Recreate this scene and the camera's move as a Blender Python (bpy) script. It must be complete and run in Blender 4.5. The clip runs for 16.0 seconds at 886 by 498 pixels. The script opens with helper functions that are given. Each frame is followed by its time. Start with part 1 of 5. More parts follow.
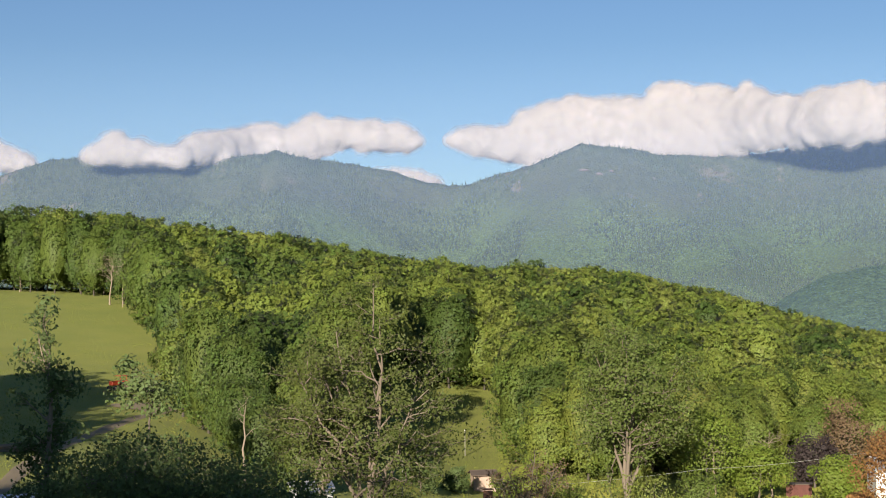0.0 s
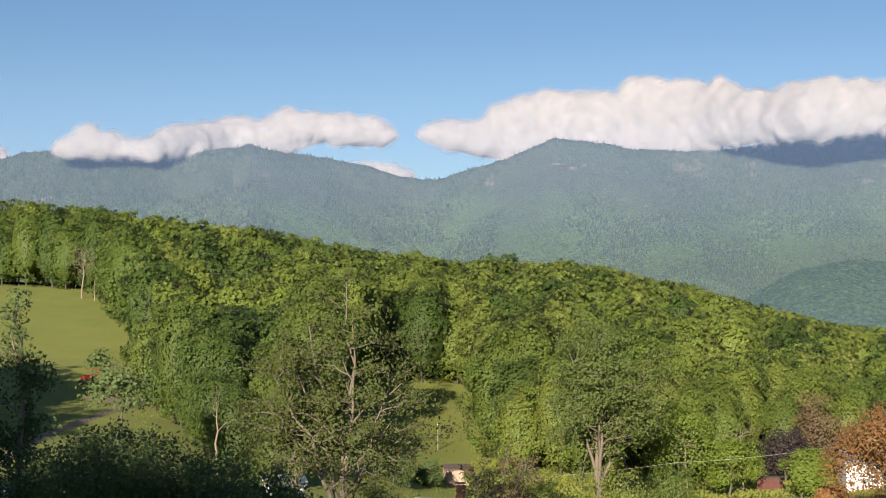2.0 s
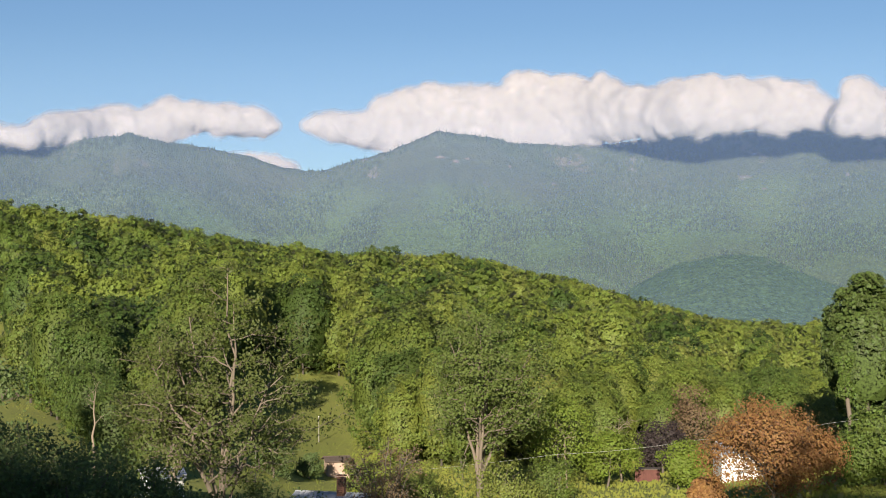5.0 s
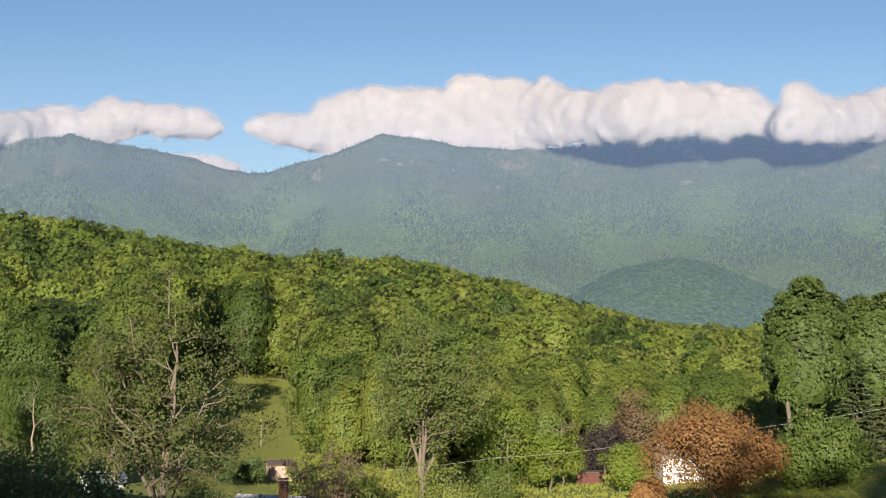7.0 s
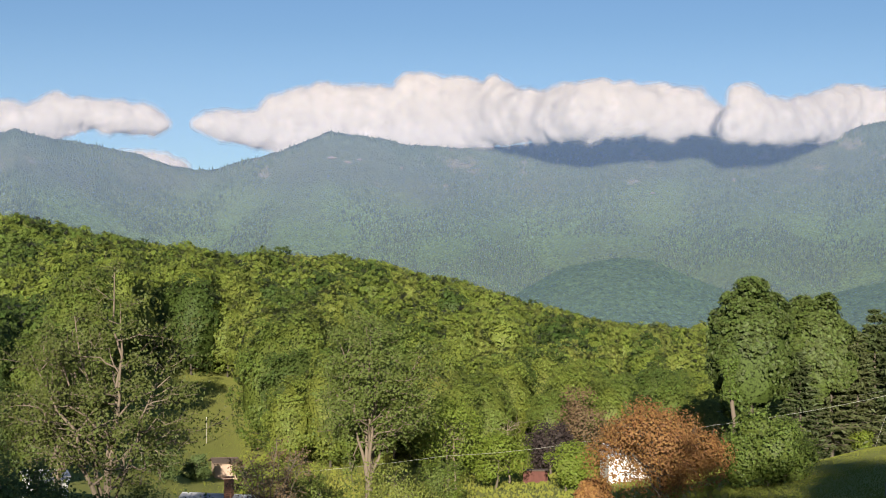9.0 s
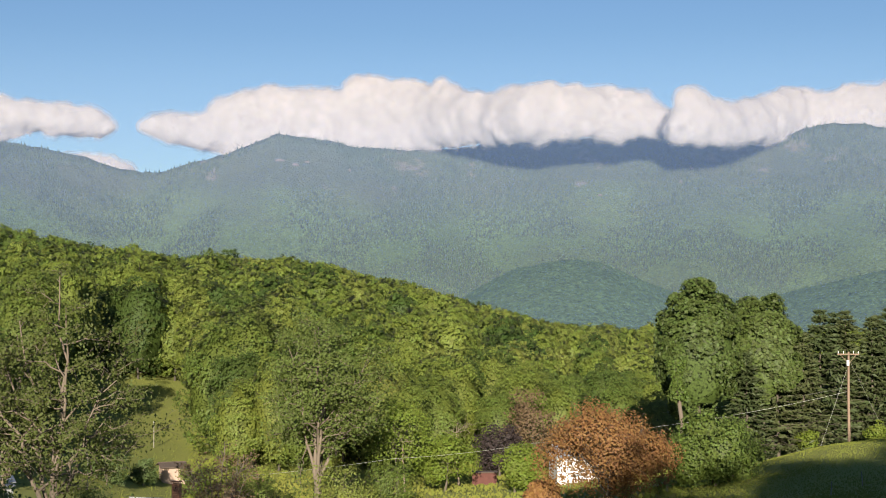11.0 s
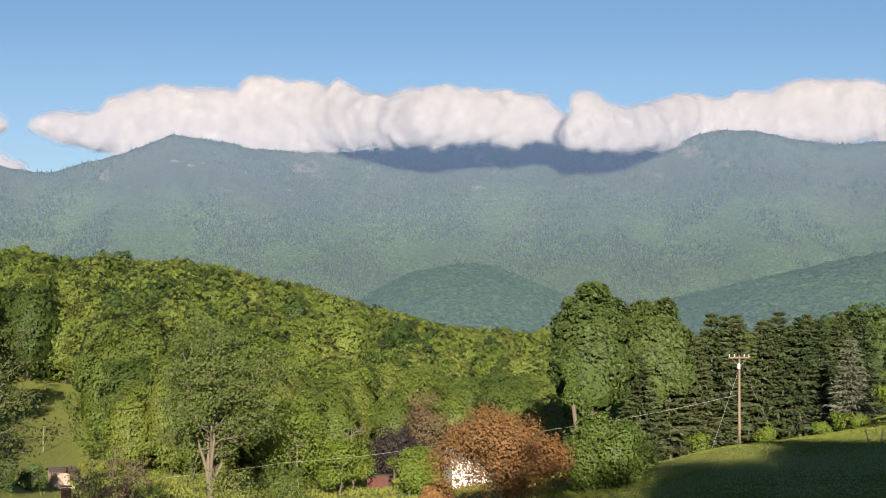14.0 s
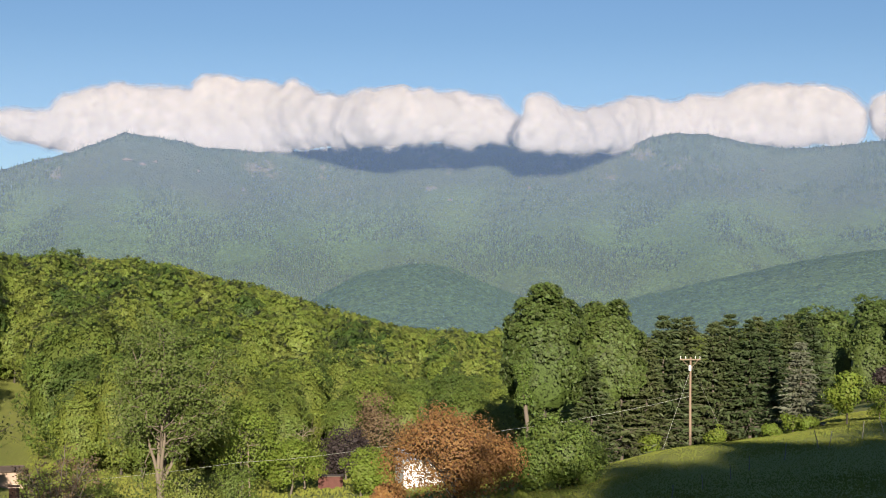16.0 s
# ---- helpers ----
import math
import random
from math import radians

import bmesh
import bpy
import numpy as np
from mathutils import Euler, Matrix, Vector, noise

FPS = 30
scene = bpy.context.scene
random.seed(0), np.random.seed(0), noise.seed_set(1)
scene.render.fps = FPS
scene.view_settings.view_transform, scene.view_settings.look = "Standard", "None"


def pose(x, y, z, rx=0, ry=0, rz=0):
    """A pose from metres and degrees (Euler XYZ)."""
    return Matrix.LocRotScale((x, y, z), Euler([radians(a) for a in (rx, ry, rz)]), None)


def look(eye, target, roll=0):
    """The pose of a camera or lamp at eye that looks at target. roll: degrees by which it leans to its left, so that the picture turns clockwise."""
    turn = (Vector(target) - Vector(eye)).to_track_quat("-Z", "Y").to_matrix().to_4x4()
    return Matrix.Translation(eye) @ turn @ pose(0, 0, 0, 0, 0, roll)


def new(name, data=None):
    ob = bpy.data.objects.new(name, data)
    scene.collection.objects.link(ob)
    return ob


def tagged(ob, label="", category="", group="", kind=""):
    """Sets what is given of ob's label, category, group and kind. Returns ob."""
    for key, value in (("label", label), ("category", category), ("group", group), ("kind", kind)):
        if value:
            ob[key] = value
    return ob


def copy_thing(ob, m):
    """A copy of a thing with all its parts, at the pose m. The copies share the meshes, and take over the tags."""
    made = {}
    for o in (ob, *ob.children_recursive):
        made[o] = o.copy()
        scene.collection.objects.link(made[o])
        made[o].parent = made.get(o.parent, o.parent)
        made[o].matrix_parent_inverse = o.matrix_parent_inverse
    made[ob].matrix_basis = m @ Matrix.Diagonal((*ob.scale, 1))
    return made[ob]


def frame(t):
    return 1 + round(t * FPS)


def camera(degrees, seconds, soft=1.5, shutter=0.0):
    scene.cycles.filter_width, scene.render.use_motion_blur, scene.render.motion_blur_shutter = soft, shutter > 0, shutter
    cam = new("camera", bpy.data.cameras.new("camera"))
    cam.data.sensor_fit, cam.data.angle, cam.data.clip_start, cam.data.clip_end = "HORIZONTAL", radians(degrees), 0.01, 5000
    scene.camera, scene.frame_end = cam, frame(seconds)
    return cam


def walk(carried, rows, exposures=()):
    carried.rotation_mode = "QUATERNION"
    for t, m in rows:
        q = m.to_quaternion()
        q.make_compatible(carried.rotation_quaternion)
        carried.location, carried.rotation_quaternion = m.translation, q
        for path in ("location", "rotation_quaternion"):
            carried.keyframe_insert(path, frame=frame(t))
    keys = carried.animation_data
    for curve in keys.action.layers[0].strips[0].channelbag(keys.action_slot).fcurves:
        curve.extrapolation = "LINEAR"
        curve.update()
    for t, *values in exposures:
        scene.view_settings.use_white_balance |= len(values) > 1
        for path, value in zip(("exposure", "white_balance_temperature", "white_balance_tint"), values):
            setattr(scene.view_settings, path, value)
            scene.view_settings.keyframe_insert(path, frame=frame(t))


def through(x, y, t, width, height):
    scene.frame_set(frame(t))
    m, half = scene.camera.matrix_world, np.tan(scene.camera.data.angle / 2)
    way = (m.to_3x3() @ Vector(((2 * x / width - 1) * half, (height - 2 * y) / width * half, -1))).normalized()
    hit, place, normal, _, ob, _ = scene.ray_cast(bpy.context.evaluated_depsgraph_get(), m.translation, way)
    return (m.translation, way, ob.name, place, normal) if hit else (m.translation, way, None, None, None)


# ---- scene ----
cam = camera(32.0, 16.0, soft=1.0)
EYE = 20.0
# seconds, x, y, z, turn to the right, tilt up, lean to the right
ROWS = [
    (0.0, 0.000, -0.000, -0.000, 0.033, 2.726, 0.595),
    (0.5, 0.013, -0.053, 0.005, 0.276, 2.657, 0.599),
    (1.0, 0.022, -0.101, 0.008, 0.594, 2.598, 0.699),
    (1.5, 0.022, -0.142, 0.007, 0.790, 2.550, 0.612),
    (2.0, 0.017, -0.165, 0.004, 1.021, 2.496, 0.540),
    (2.5, 0.011, -0.161, -0.000, 1.340, 2.397, 0.551),
    (3.0, 0.007, -0.129, -0.002, 1.931, 2.260, 0.401),
    (3.5, 0.004, -0.087, -0.000, 2.865, 2.197, 0.316),
    (4.0, 0.003, -0.048, 0.001, 3.974, 2.138, 0.282),
    (4.2, 0.005, -0.009, -0.001, 4.344, 2.138, 0.282),
    (6.3, 0.011, 0.030, -0.005, 6.696, 2.253, 0.208),
    (6.5, 0.020, 0.059, -0.006, 6.966, 2.263, 0.208),
    (7.0, 0.029, 0.076, -0.004, 7.466, 2.285, 0.126),
    (7.5, 0.038, 0.091, 0.002, 8.004, 2.270, 0.026),
    (8.0, 0.042, 0.108, 0.009, 8.582, 2.252, -0.060),
    (8.5, 0.042, 0.125, 0.012, 8.984, 2.240, -0.134),
    (9.0, 0.042, 0.146, 0.013, 9.414, 2.220, -0.119),
    (9.2, 0.051, 0.182, 0.015, 9.664, 2.220, -0.119),
    (11.3, 0.069, 0.231, 0.018, 11.642, 2.311, 0.153),
    (11.5, 0.094, 0.277, 0.022, 11.872, 2.311, 0.153),
    (12.0, 0.120, 0.318, 0.029, 12.378, 2.320, 0.194),
    (12.5, 0.145, 0.365, 0.034, 12.935, 2.300, 0.240),
    (13.0, 0.166, 0.423, 0.036, 13.604, 2.303, 0.151),
    (13.5, 0.183, 0.480, 0.029, 14.432, 2.366, 0.034),
    (14.0, 0.193, 0.526, 0.018, 15.167, 2.412, -0.031),
    (14.5, 0.200, 0.561, 0.010, 15.708, 2.444, -0.192),
    (15.0, 0.206, 0.588, 0.006, 16.199, 2.448, -0.260),
    (15.5, 0.213, 0.608, 0.001, 16.636, 2.465, -0.285),
    (16.0, 0.218, 0.622, -0.010, 16.905, 2.447, -0.357),
]
walk(cam, [(t, pose(x, y, EYE + z, 90 + tilt, 0, -turn) @ pose(0, 0, 0, 0, 0, -lean)) for t, x, y, z, turn, tilt, lean in ROWS],
     [(0.0, 0.9), (16.0, 0.9)])

# ---- world and sun ----
SUN_FROM, SUN_UP = -166.0, 15.0          # degrees: the sun stands behind and to the left of the lookout
sky = bpy.data.worlds.new("evening_sky")
scene.world = sky
sky.use_nodes = True
wn = sky.node_tree
st = wn.nodes.new("ShaderNodeTexSky")
st.sky_type, st.sun_disc = "NISHITA", False
st.sun_elevation, st.sun_rotation = radians(SUN_UP), radians(SUN_FROM)
st.altitude, st.air_density, st.dust_density, st.ozone_density = 900, 1.0, 0.5, 2.2
bg = wn.nodes["Background"]
bg.inputs["Strength"].default_value = 0.055
hs = wn.nodes.new("ShaderNodeHueSaturation")
hs.inputs["Hue"].default_value, hs.inputs["Saturation"].default_value = 0.51, 1.14
wn.links.new(st.outputs["Color"], hs.inputs["Color"])
wn.links.new(hs.outputs["Color"], bg.inputs["Color"])
sun_data = bpy.data.lights.new("sun", "SUN")
sun_data.energy, sun_data.angle, sun_data.color = 5.0, radians(0.6), (1.0, 0.9, 0.77)
sun = new("sun", sun_data)
s_az, s_el = radians(SUN_FROM), radians(SUN_UP)
sun_pos = Vector((math.sin(s_az) * math.cos(s_el), math.cos(s_az) * math.cos(s_el), math.sin(s_el))) * 400
sun.matrix_world = look(sun_pos, (0, 0, 0))

# ---- small tools ----

def hermite(xs, ys, x):
    """A smooth curve through the points (xs, ys)."""
    xs, ys = np.asarray(xs, float), np.asarray(ys, float)
    m = np.gradient(ys, xs)
    x = np.clip(x, xs[0], xs[-1])
    i = np.clip(np.searchsorted(xs, x, side="right") - 1, 0, len(xs) - 2)
    h = xs[i + 1] - xs[i]
    u = (x - xs[i]) / h
    return ((2 * u**3 - 3 * u**2 + 1) * ys[i] + (u**3 - 2 * u**2 + u) * h * m[i]
            + (-2 * u**3 + 3 * u**2) * ys[i + 1] + (u**3 - u**2) * h * m[i + 1])


def hashed(ix, iy, iz):
    n = (ix * 374761393 + iy * 668265263 + iz * 2147483647) & 0xFFFFFFFF
    n = ((n ^ (n >> 13)) * 1274126177) & 0xFFFFFFFF
    return ((n ^ (n >> 16)) & 0xFFFF) / 65535.0


def vnoise(x, y, z=0.0):
    """Smooth value noise from -1 to 1 for whole arrays."""
    x, y, z = np.broadcast_arrays(np.asarray(x, float), np.asarray(y, float), np.asarray(z, float))
    fx, fy, fz = np.floor(x), np.floor(y), np.floor(z)
    ix, iy, iz = fx.astype(np.int64), fy.astype(np.int64), fz.astype(np.int64)
    u, v, w = x - fx, y - fy, z - fz
    u, v, w = u * u * (3 - 2 * u), v * v * (3 - 2 * v), w * w * (3 - 2 * w)
    out = 0.0
    for a in (0, 1):
        for b in (0, 1):
            for c in (0, 1):
                out = out + hashed(ix + a, iy + b, iz + c) * (u if a else 1 - u) * (v if b else 1 - v) * (w if c else 1 - w)
    return out * 2 - 1


def fbm(x, y, z=0.0, octaves=4):
    return sum(vnoise(x * 2.03**k + 17 * k, y * 2.03**k - 9 * k, z * 2.03**k + 5 * k) * 0.5**k for k in range(octaves))


def raw_mesh(name, blocks, material, smooth=False, tint=None):
    """A mesh from blocks of (vertices, faces); all faces of a block have one number of corners."""
    vs, loops, totals, outs, base = [], [], [], [], 0
    for v, f, *out in blocks:
        v, f = np.asarray(v, float).reshape(-1, 3), np.asarray(f, np.int64)
        vs.append(v)
        outs.append(np.asarray(out[0], float).reshape(-1, 3) if out else np.zeros((len(v), 3)))
        if len(f):
            loops.append((f + base).ravel())
            totals.append(np.full(len(f), f.shape[1]))
        base += len(v)
    v, loop, total = np.concatenate(vs), np.concatenate(loops), np.concatenate(totals)
    me = bpy.data.meshes.new(name)
    me.vertices.add(len(v))
    me.vertices.foreach_set("co", v.ravel())
    me.loops.add(len(loop))
    me.loops.foreach_set("vertex_index", loop.astype(np.int32))
    me.polygons.add(len(total))
    me.polygons.foreach_set("loop_start", np.concatenate(([0], np.cumsum(total)[:-1])).astype(np.int32))
    me.polygons.foreach_set("use_smooth", np.full(len(total), smooth))
    if tint is not None:
        me.attributes.new("tint", "FLOAT", "POINT").data.foreach_set("value", np.asarray(tint, np.float32))
    out = np.concatenate(outs)
    if out.any():
        me.attributes.new("outward", "FLOAT_VECTOR", "POINT").data.foreach_set("vector", out.astype(np.float32).ravel())
    me.materials.append(material)
    me.update(calc_edges=True)
    return me


def piece(name, mesh, parent=None, label="", m=None):
    """One mesh object, as a part under its thing when a parent is given."""
    ob = new(name, mesh)
    ob.parent = parent
    if m is not None:
        ob.matrix_basis = m
    return tagged(ob, label)


def part(name, bm, material, parent=None, label="", m=None):
    me = bpy.data.meshes.new(name)
    bm.to_mesh(me)
    bm.free()
    me.materials.append(material)
    return piece(name, me, parent, label, m)


def slab(sx, sy, sz, x=0, y=0, z=0, bevel=0.0, bm=None):
    """A bevelled box of that size, its foot's centre at x, y, z."""
    bm = bm or bmesh.new()
    made = bmesh.ops.create_cube(bm, size=1, matrix=Matrix.Translation((x, y, z + sz / 2)) @ Matrix.Diagonal((sx, sy, sz, 1)))
    if bevel:
        edges = list({e for v in made["verts"] for e in v.link_edges})
        bmesh.ops.bevel(bm, geom=edges, offset=bevel, segments=1, affect="EDGES")
    return bm


def tube(points, radii, sides=6):
    """A tapered limb along the points."""
    p, r = np.asarray(points, float), np.asarray(radii, float)
    d = np.gradient(p, axis=0)
    d /= np.linalg.norm(d, axis=1)[:, None] + 1e-9
    ref = np.where(np.abs(d[:, 2:3]) > 0.9, [[1.0, 0, 0]], [[0, 0, 1.0]])
    a = np.cross(d, ref)
    a /= np.linalg.norm(a, axis=1)[:, None]
    b = np.cross(d, a)
    k = np.arange(sides) * 2 * np.pi / sides
    v = p[:, None] + r[:, None, None] * (np.cos(k)[None, :, None] * a[:, None] + np.sin(k)[None, :, None] * b[:, None])
    n = len(p)
    i, j = np.meshgrid(np.arange(n - 1), np.arange(sides), indexing="ij")
    q = np.stack([i * sides + j, i * sides + (j + 1) % sides, (i + 1) * sides + (j + 1) % sides, (i + 1) * sides + j], -1).reshape(-1, 4)
    return v.reshape(-1, 3), q


def unit(v):
    return v / (np.linalg.norm(v, axis=-1, keepdims=True) + 1e-9)


def leaves(rng, at, out, size, stretch=0.6, along=None, wild=1.0):
    """Diamond-shaped leaf sprays at the points, facing roughly outwards."""
    n = len(at)
    normal = unit(out + wild * rng.normal(size=(n, 3)) * 0.6)
    t = rng.normal(size=(n, 3)) if along is None else along + rng.normal(size=(n, 3)) * 0.25
    t = unit(t - normal * (t * normal).sum(1)[:, None])
    b = np.cross(normal, t)
    s = np.asarray(size).reshape(-1, 1) * (0.7 + 0.6 * rng.random((n, 1)))
    bend = normal * s * 0.18
    v = np.stack([at - t * s, at - b * s * stretch + bend, at + t * s, at + b * s * stretch + bend], 1).reshape(-1, 3)
    return v, np.arange(4 * n).reshape(-1, 4)


def ball(sub):
    bm = bmesh.new()
    bmesh.ops.create_icosphere(bm, subdivisions=sub, radius=1)
    v = np.array([w.co[:] for w in bm.verts])
    f = np.array([[w.index for w in q.verts] for q in bm.faces])
    bm.free()
    return v, f


# ---- materials ----
def material(name):
    m = bpy.data.materials.new(name)
    m.use_nodes = True
    n = m.node_tree
    return m, n, n.nodes["Principled BSDF"], n.links.new


def ramp(n, colours, stops=None):
    r = n.nodes.new("ShaderNodeValToRGB")
    e = r.color_ramp.elements
    stops = stops or [i / (len(colours) - 1) for i in range(len(colours))]
    while len(e) < len(colours):
        e.new(0.5)
    for el, p, c in zip(e, stops, colours):
        el.position, el.color = p, (*c, 1)
    return r


def noise_tex(n, scale, detail=4.0, rough=0.55):
    t = n.nodes.new("ShaderNodeTexNoise")
    t.inputs["Scale"].default_value, t.inputs["Detail"].default_value, t.inputs["Roughness"].default_value = scale, detail, rough
    return t


def maths(n, op, a=None, b=None, c=None):
    t = n.nodes.new("ShaderNodeMath")
    t.operation = op
    for i, v in enumerate((a, b, c)):
        if isinstance(v, (int, float)):
            t.inputs[i].default_value = v
        elif v is not None:
            n.links.new(v, t.inputs[i])
    return t.outputs[0]


def blend(n, fac, a, b, mode="MIX"):
    t = n.nodes.new("ShaderNodeMix")
    t.data_type, t.blend_type = "RGBA", mode
    for sock, v in ((t.inputs[0], fac), (t.inputs[6], a), (t.inputs[7], b)):
        if isinstance(v, (int, float)):
            sock.default_value = v
        elif isinstance(v, tuple):
            sock.default_value = (*v, 1)
        else:
            n.links.new(v, sock)
    return t.outputs[2]


def plain(name, colour, rough=0.8, metal=0.0, scale=3.0, vary=0.35, bump=0.15):
    """A surface of one colour with stains at two scales and a fine relief."""
    m, n, b, link = material(name)
    tc = n.nodes.new("ShaderNodeTexCoord").outputs["Object"]
    big, fine = noise_tex(n, scale * 0.3), noise_tex(n, scale * 4, 6)
    link(tc, big.inputs["Vector"])
    link(tc, fine.inputs["Vector"])
    dark = tuple(c * (1 - vary) for c in colour)
    c1 = blend(n, big.outputs["Fac"], dark, tuple(min(1, c * (1 + vary * 0.5)) for c in colour))
    c2 = blend(n, maths(n, "MULTIPLY", fine.outputs["Fac"], 0.35), c1, dark)
    link(c2, b.inputs["Base Color"])
    b.inputs["Roughness"].default_value, b.inputs["Metallic"].default_value = rough, metal
    bp = n.nodes.new("ShaderNodeBump")
    bp.inputs["Strength"].default_value = bump
    link(fine.outputs["Fac"], bp.inputs["Height"])
    link(bp.outputs["Normal"], b.inputs["Normal"])
    return m


def leaf_material(name, colours, by="object", through=0.35, rough=0.6, grain=0.0, gaps=0.0, turned=0.4, vary=0.45):
    """Foliage: one tone for each tree, a shade of its own for each spray, light shining through."""
    m, n, b, link = material(name)
    if by == "object":
        tone = n.nodes.new("ShaderNodeObjectInfo").outputs["Random"]
    else:
        a = n.nodes.new("ShaderNodeAttribute")
        a.attribute_name = "tint"
        tone = a.outputs["Fac"]
    r = ramp(n, colours)
    link(tone, r.inputs["Fac"])
    island = n.nodes.new("ShaderNodeNewGeometry").outputs["Random Per Island"]
    # leaves of a crown turn outwards on the whole
    a = n.nodes.new("ShaderNodeAttribute")
    a.attribute_name = "outward"
    world = n.nodes.new("ShaderNodeVectorTransform")
    world.vector_type, world.convert_from, world.convert_to = "VECTOR", "OBJECT", "WORLD"
    link(a.outputs["Vector"], world.inputs[0])
    even = n.nodes.new("ShaderNodeMix")
    even.data_type = "VECTOR"
    even.inputs["Factor"].default_value = turned
    link(n.nodes.new("ShaderNodeNewGeometry").outputs["Normal"], even.inputs[4])
    light = n.nodes.new("ShaderNodeVectorMath")
    light.operation = "ADD"
    light.inputs[1].default_value = (-0.12, -0.3, 0.3)
    link(world.outputs[0], light.inputs[0])
    link(light.outputs[0], even.inputs[5])
    nrm = n.nodes.new("ShaderNodeVectorMath")
    nrm.operation = "NORMALIZE"
    link(even.outputs[1], nrm.inputs[0])
    link(nrm.outputs[0], b.inputs["Normal"])
    v = n.nodes.new("ShaderNodeHueSaturation")
    link(maths(n, "MULTIPLY_ADD", island, 0.024, 0.488), v.inputs["Hue"])
    link(maths(n, "MULTIPLY_ADD", island, vary, 1 - vary / 2), v.inputs["Value"])
    link(r.outputs["Color"], v.inputs["Color"])
    link(v.outputs["Color"], b.inputs["Base Color"])
    b.inputs["Roughness"].default_value = rough
    b.inputs["Specular IOR Level"].default_value = 0.3
    tr = n.nodes.new("ShaderNodeBsdfTranslucent")
    link(v.outputs["Color"], tr.inputs["Color"])
    mix = n.nodes.new("ShaderNodeMixShader")
    mix.inputs[0].default_value = through
    link(b.outputs[0], mix.inputs[1])
    link(tr.outputs[0], mix.inputs[2])
    if grain:
        # each spray is a cluster of small leaves
        t = noise_tex(n, grain, 3, 0.65)
        link(n.nodes.new("ShaderNodeNewGeometry").outputs["Position"], t.inputs["Vector"])
        shade = maths(n, "MINIMUM", maths(n, "MAXIMUM", maths(n, "MULTIPLY_ADD", t.outputs["Fac"], 4.0, -1.0), 0.58), 1.3)
        link(maths(n, "MULTIPLY", maths(n, "MULTIPLY_ADD", island, vary, 1 - vary / 2), shade), v.inputs["Value"])
    out = mix
    if gaps:
        # a spray has a ragged outline
        out = n.nodes.new("ShaderNodeMixShader")
        link(maths(n, "GREATER_THAN", t.outputs["Fac"], gaps), out.inputs[0])
        link(n.nodes.new("ShaderNodeBsdfTransparent").outputs[0], out.inputs[1])
        link(mix.outputs[0], out.inputs[2])
    link(out.outputs[0], n.nodes["Material Output"].inputs["Surface"])
    return m


GREENS = [(0.055, 0.088, 0.018), (0.098, 0.138, 0.025), (0.132, 0.17, 0.029), (0.15, 0.188, 0.033), (0.168, 0.195, 0.04)]
LEAF_WOOD = leaf_material("woodland_leaves", GREENS, grain=3.6, gaps=0.45, turned=0.6, vary=0.32)
# darker greens, for edge trees left of -3.5 degrees
LEAF_WOOD_DEEP = leaf_material("woodland_leaves_deep", [(0.064, 0.1, 0.02), (0.09, 0.13, 0.024), (0.116, 0.152, 0.028)], grain=3.6, gaps=0.45, turned=0.6, vary=0.32)
LEAF_STUFF = leaf_material("woodland_leaves_far", GREENS, by="tint", grain=2.6, gaps=0.46, turned=0.6, vary=0.32)
LEAF_DARK = leaf_material("shaded_leaves", [(0.1, 0.142, 0.042), (0.115, 0.158, 0.048)])
LEAF_LOCUST = leaf_material("locust_leaves", [(0.1, 0.124, 0.028), (0.112, 0.134, 0.032)], through=0.4)
LEAF_RUST = leaf_material("copper_leaves", [(0.25, 0.128, 0.044), (0.275, 0.142, 0.05)], through=0.3)
LEAF_LIME = leaf_material("lime_leaves", [(0.155, 0.21, 0.028), (0.185, 0.235, 0.032)], through=0.4)
LEAF_BROWN = leaf_material("brown_leaves", [(0.17, 0.115, 0.06), (0.2, 0.14, 0.075)])
LEAF_PURPLE = leaf_material("purple_leaves", [(0.035, 0.026, 0.025), (0.048, 0.034, 0.03)], through=0.2)
LEAF_IVY = leaf_material("walnut_leaves", [(0.055, 0.082, 0.017), (0.068, 0.094, 0.02)], through=0.15, grain=4.0, gaps=0.4)
NEEDLES = leaf_material("pine_needles", [(0.04, 0.062, 0.023), (0.057, 0.077, 0.027), (0.083, 0.094, 0.033)], through=0.14)
NEEDLES_BLUE = leaf_material("spruce_needles", [(0.115, 0.125, 0.08), (0.13, 0.135, 0.09)], through=0.1)
BARK = plain("bark", (0.14, 0.115, 0.085), 0.95, scale=2.0, vary=0.5, bump=0.6)
BARK_MID = plain("grey_bark", (0.17, 0.135, 0.1), 0.95, scale=2.0, vary=0.45, bump=0.5)
BARK_ASH = plain("ash_bark", (0.2, 0.16, 0.115), 0.95, scale=2.0, vary=0.4, bump=0.5)
BARK_DARK = plain("dark_bark", (0.08, 0.068, 0.05), 0.95, scale=2.0, vary=0.4, bump=0.5)
BARK_PALE = plain("pale_bark", (0.27, 0.215, 0.15), 0.95, scale=2.0, vary=0.4, bump=0.5)


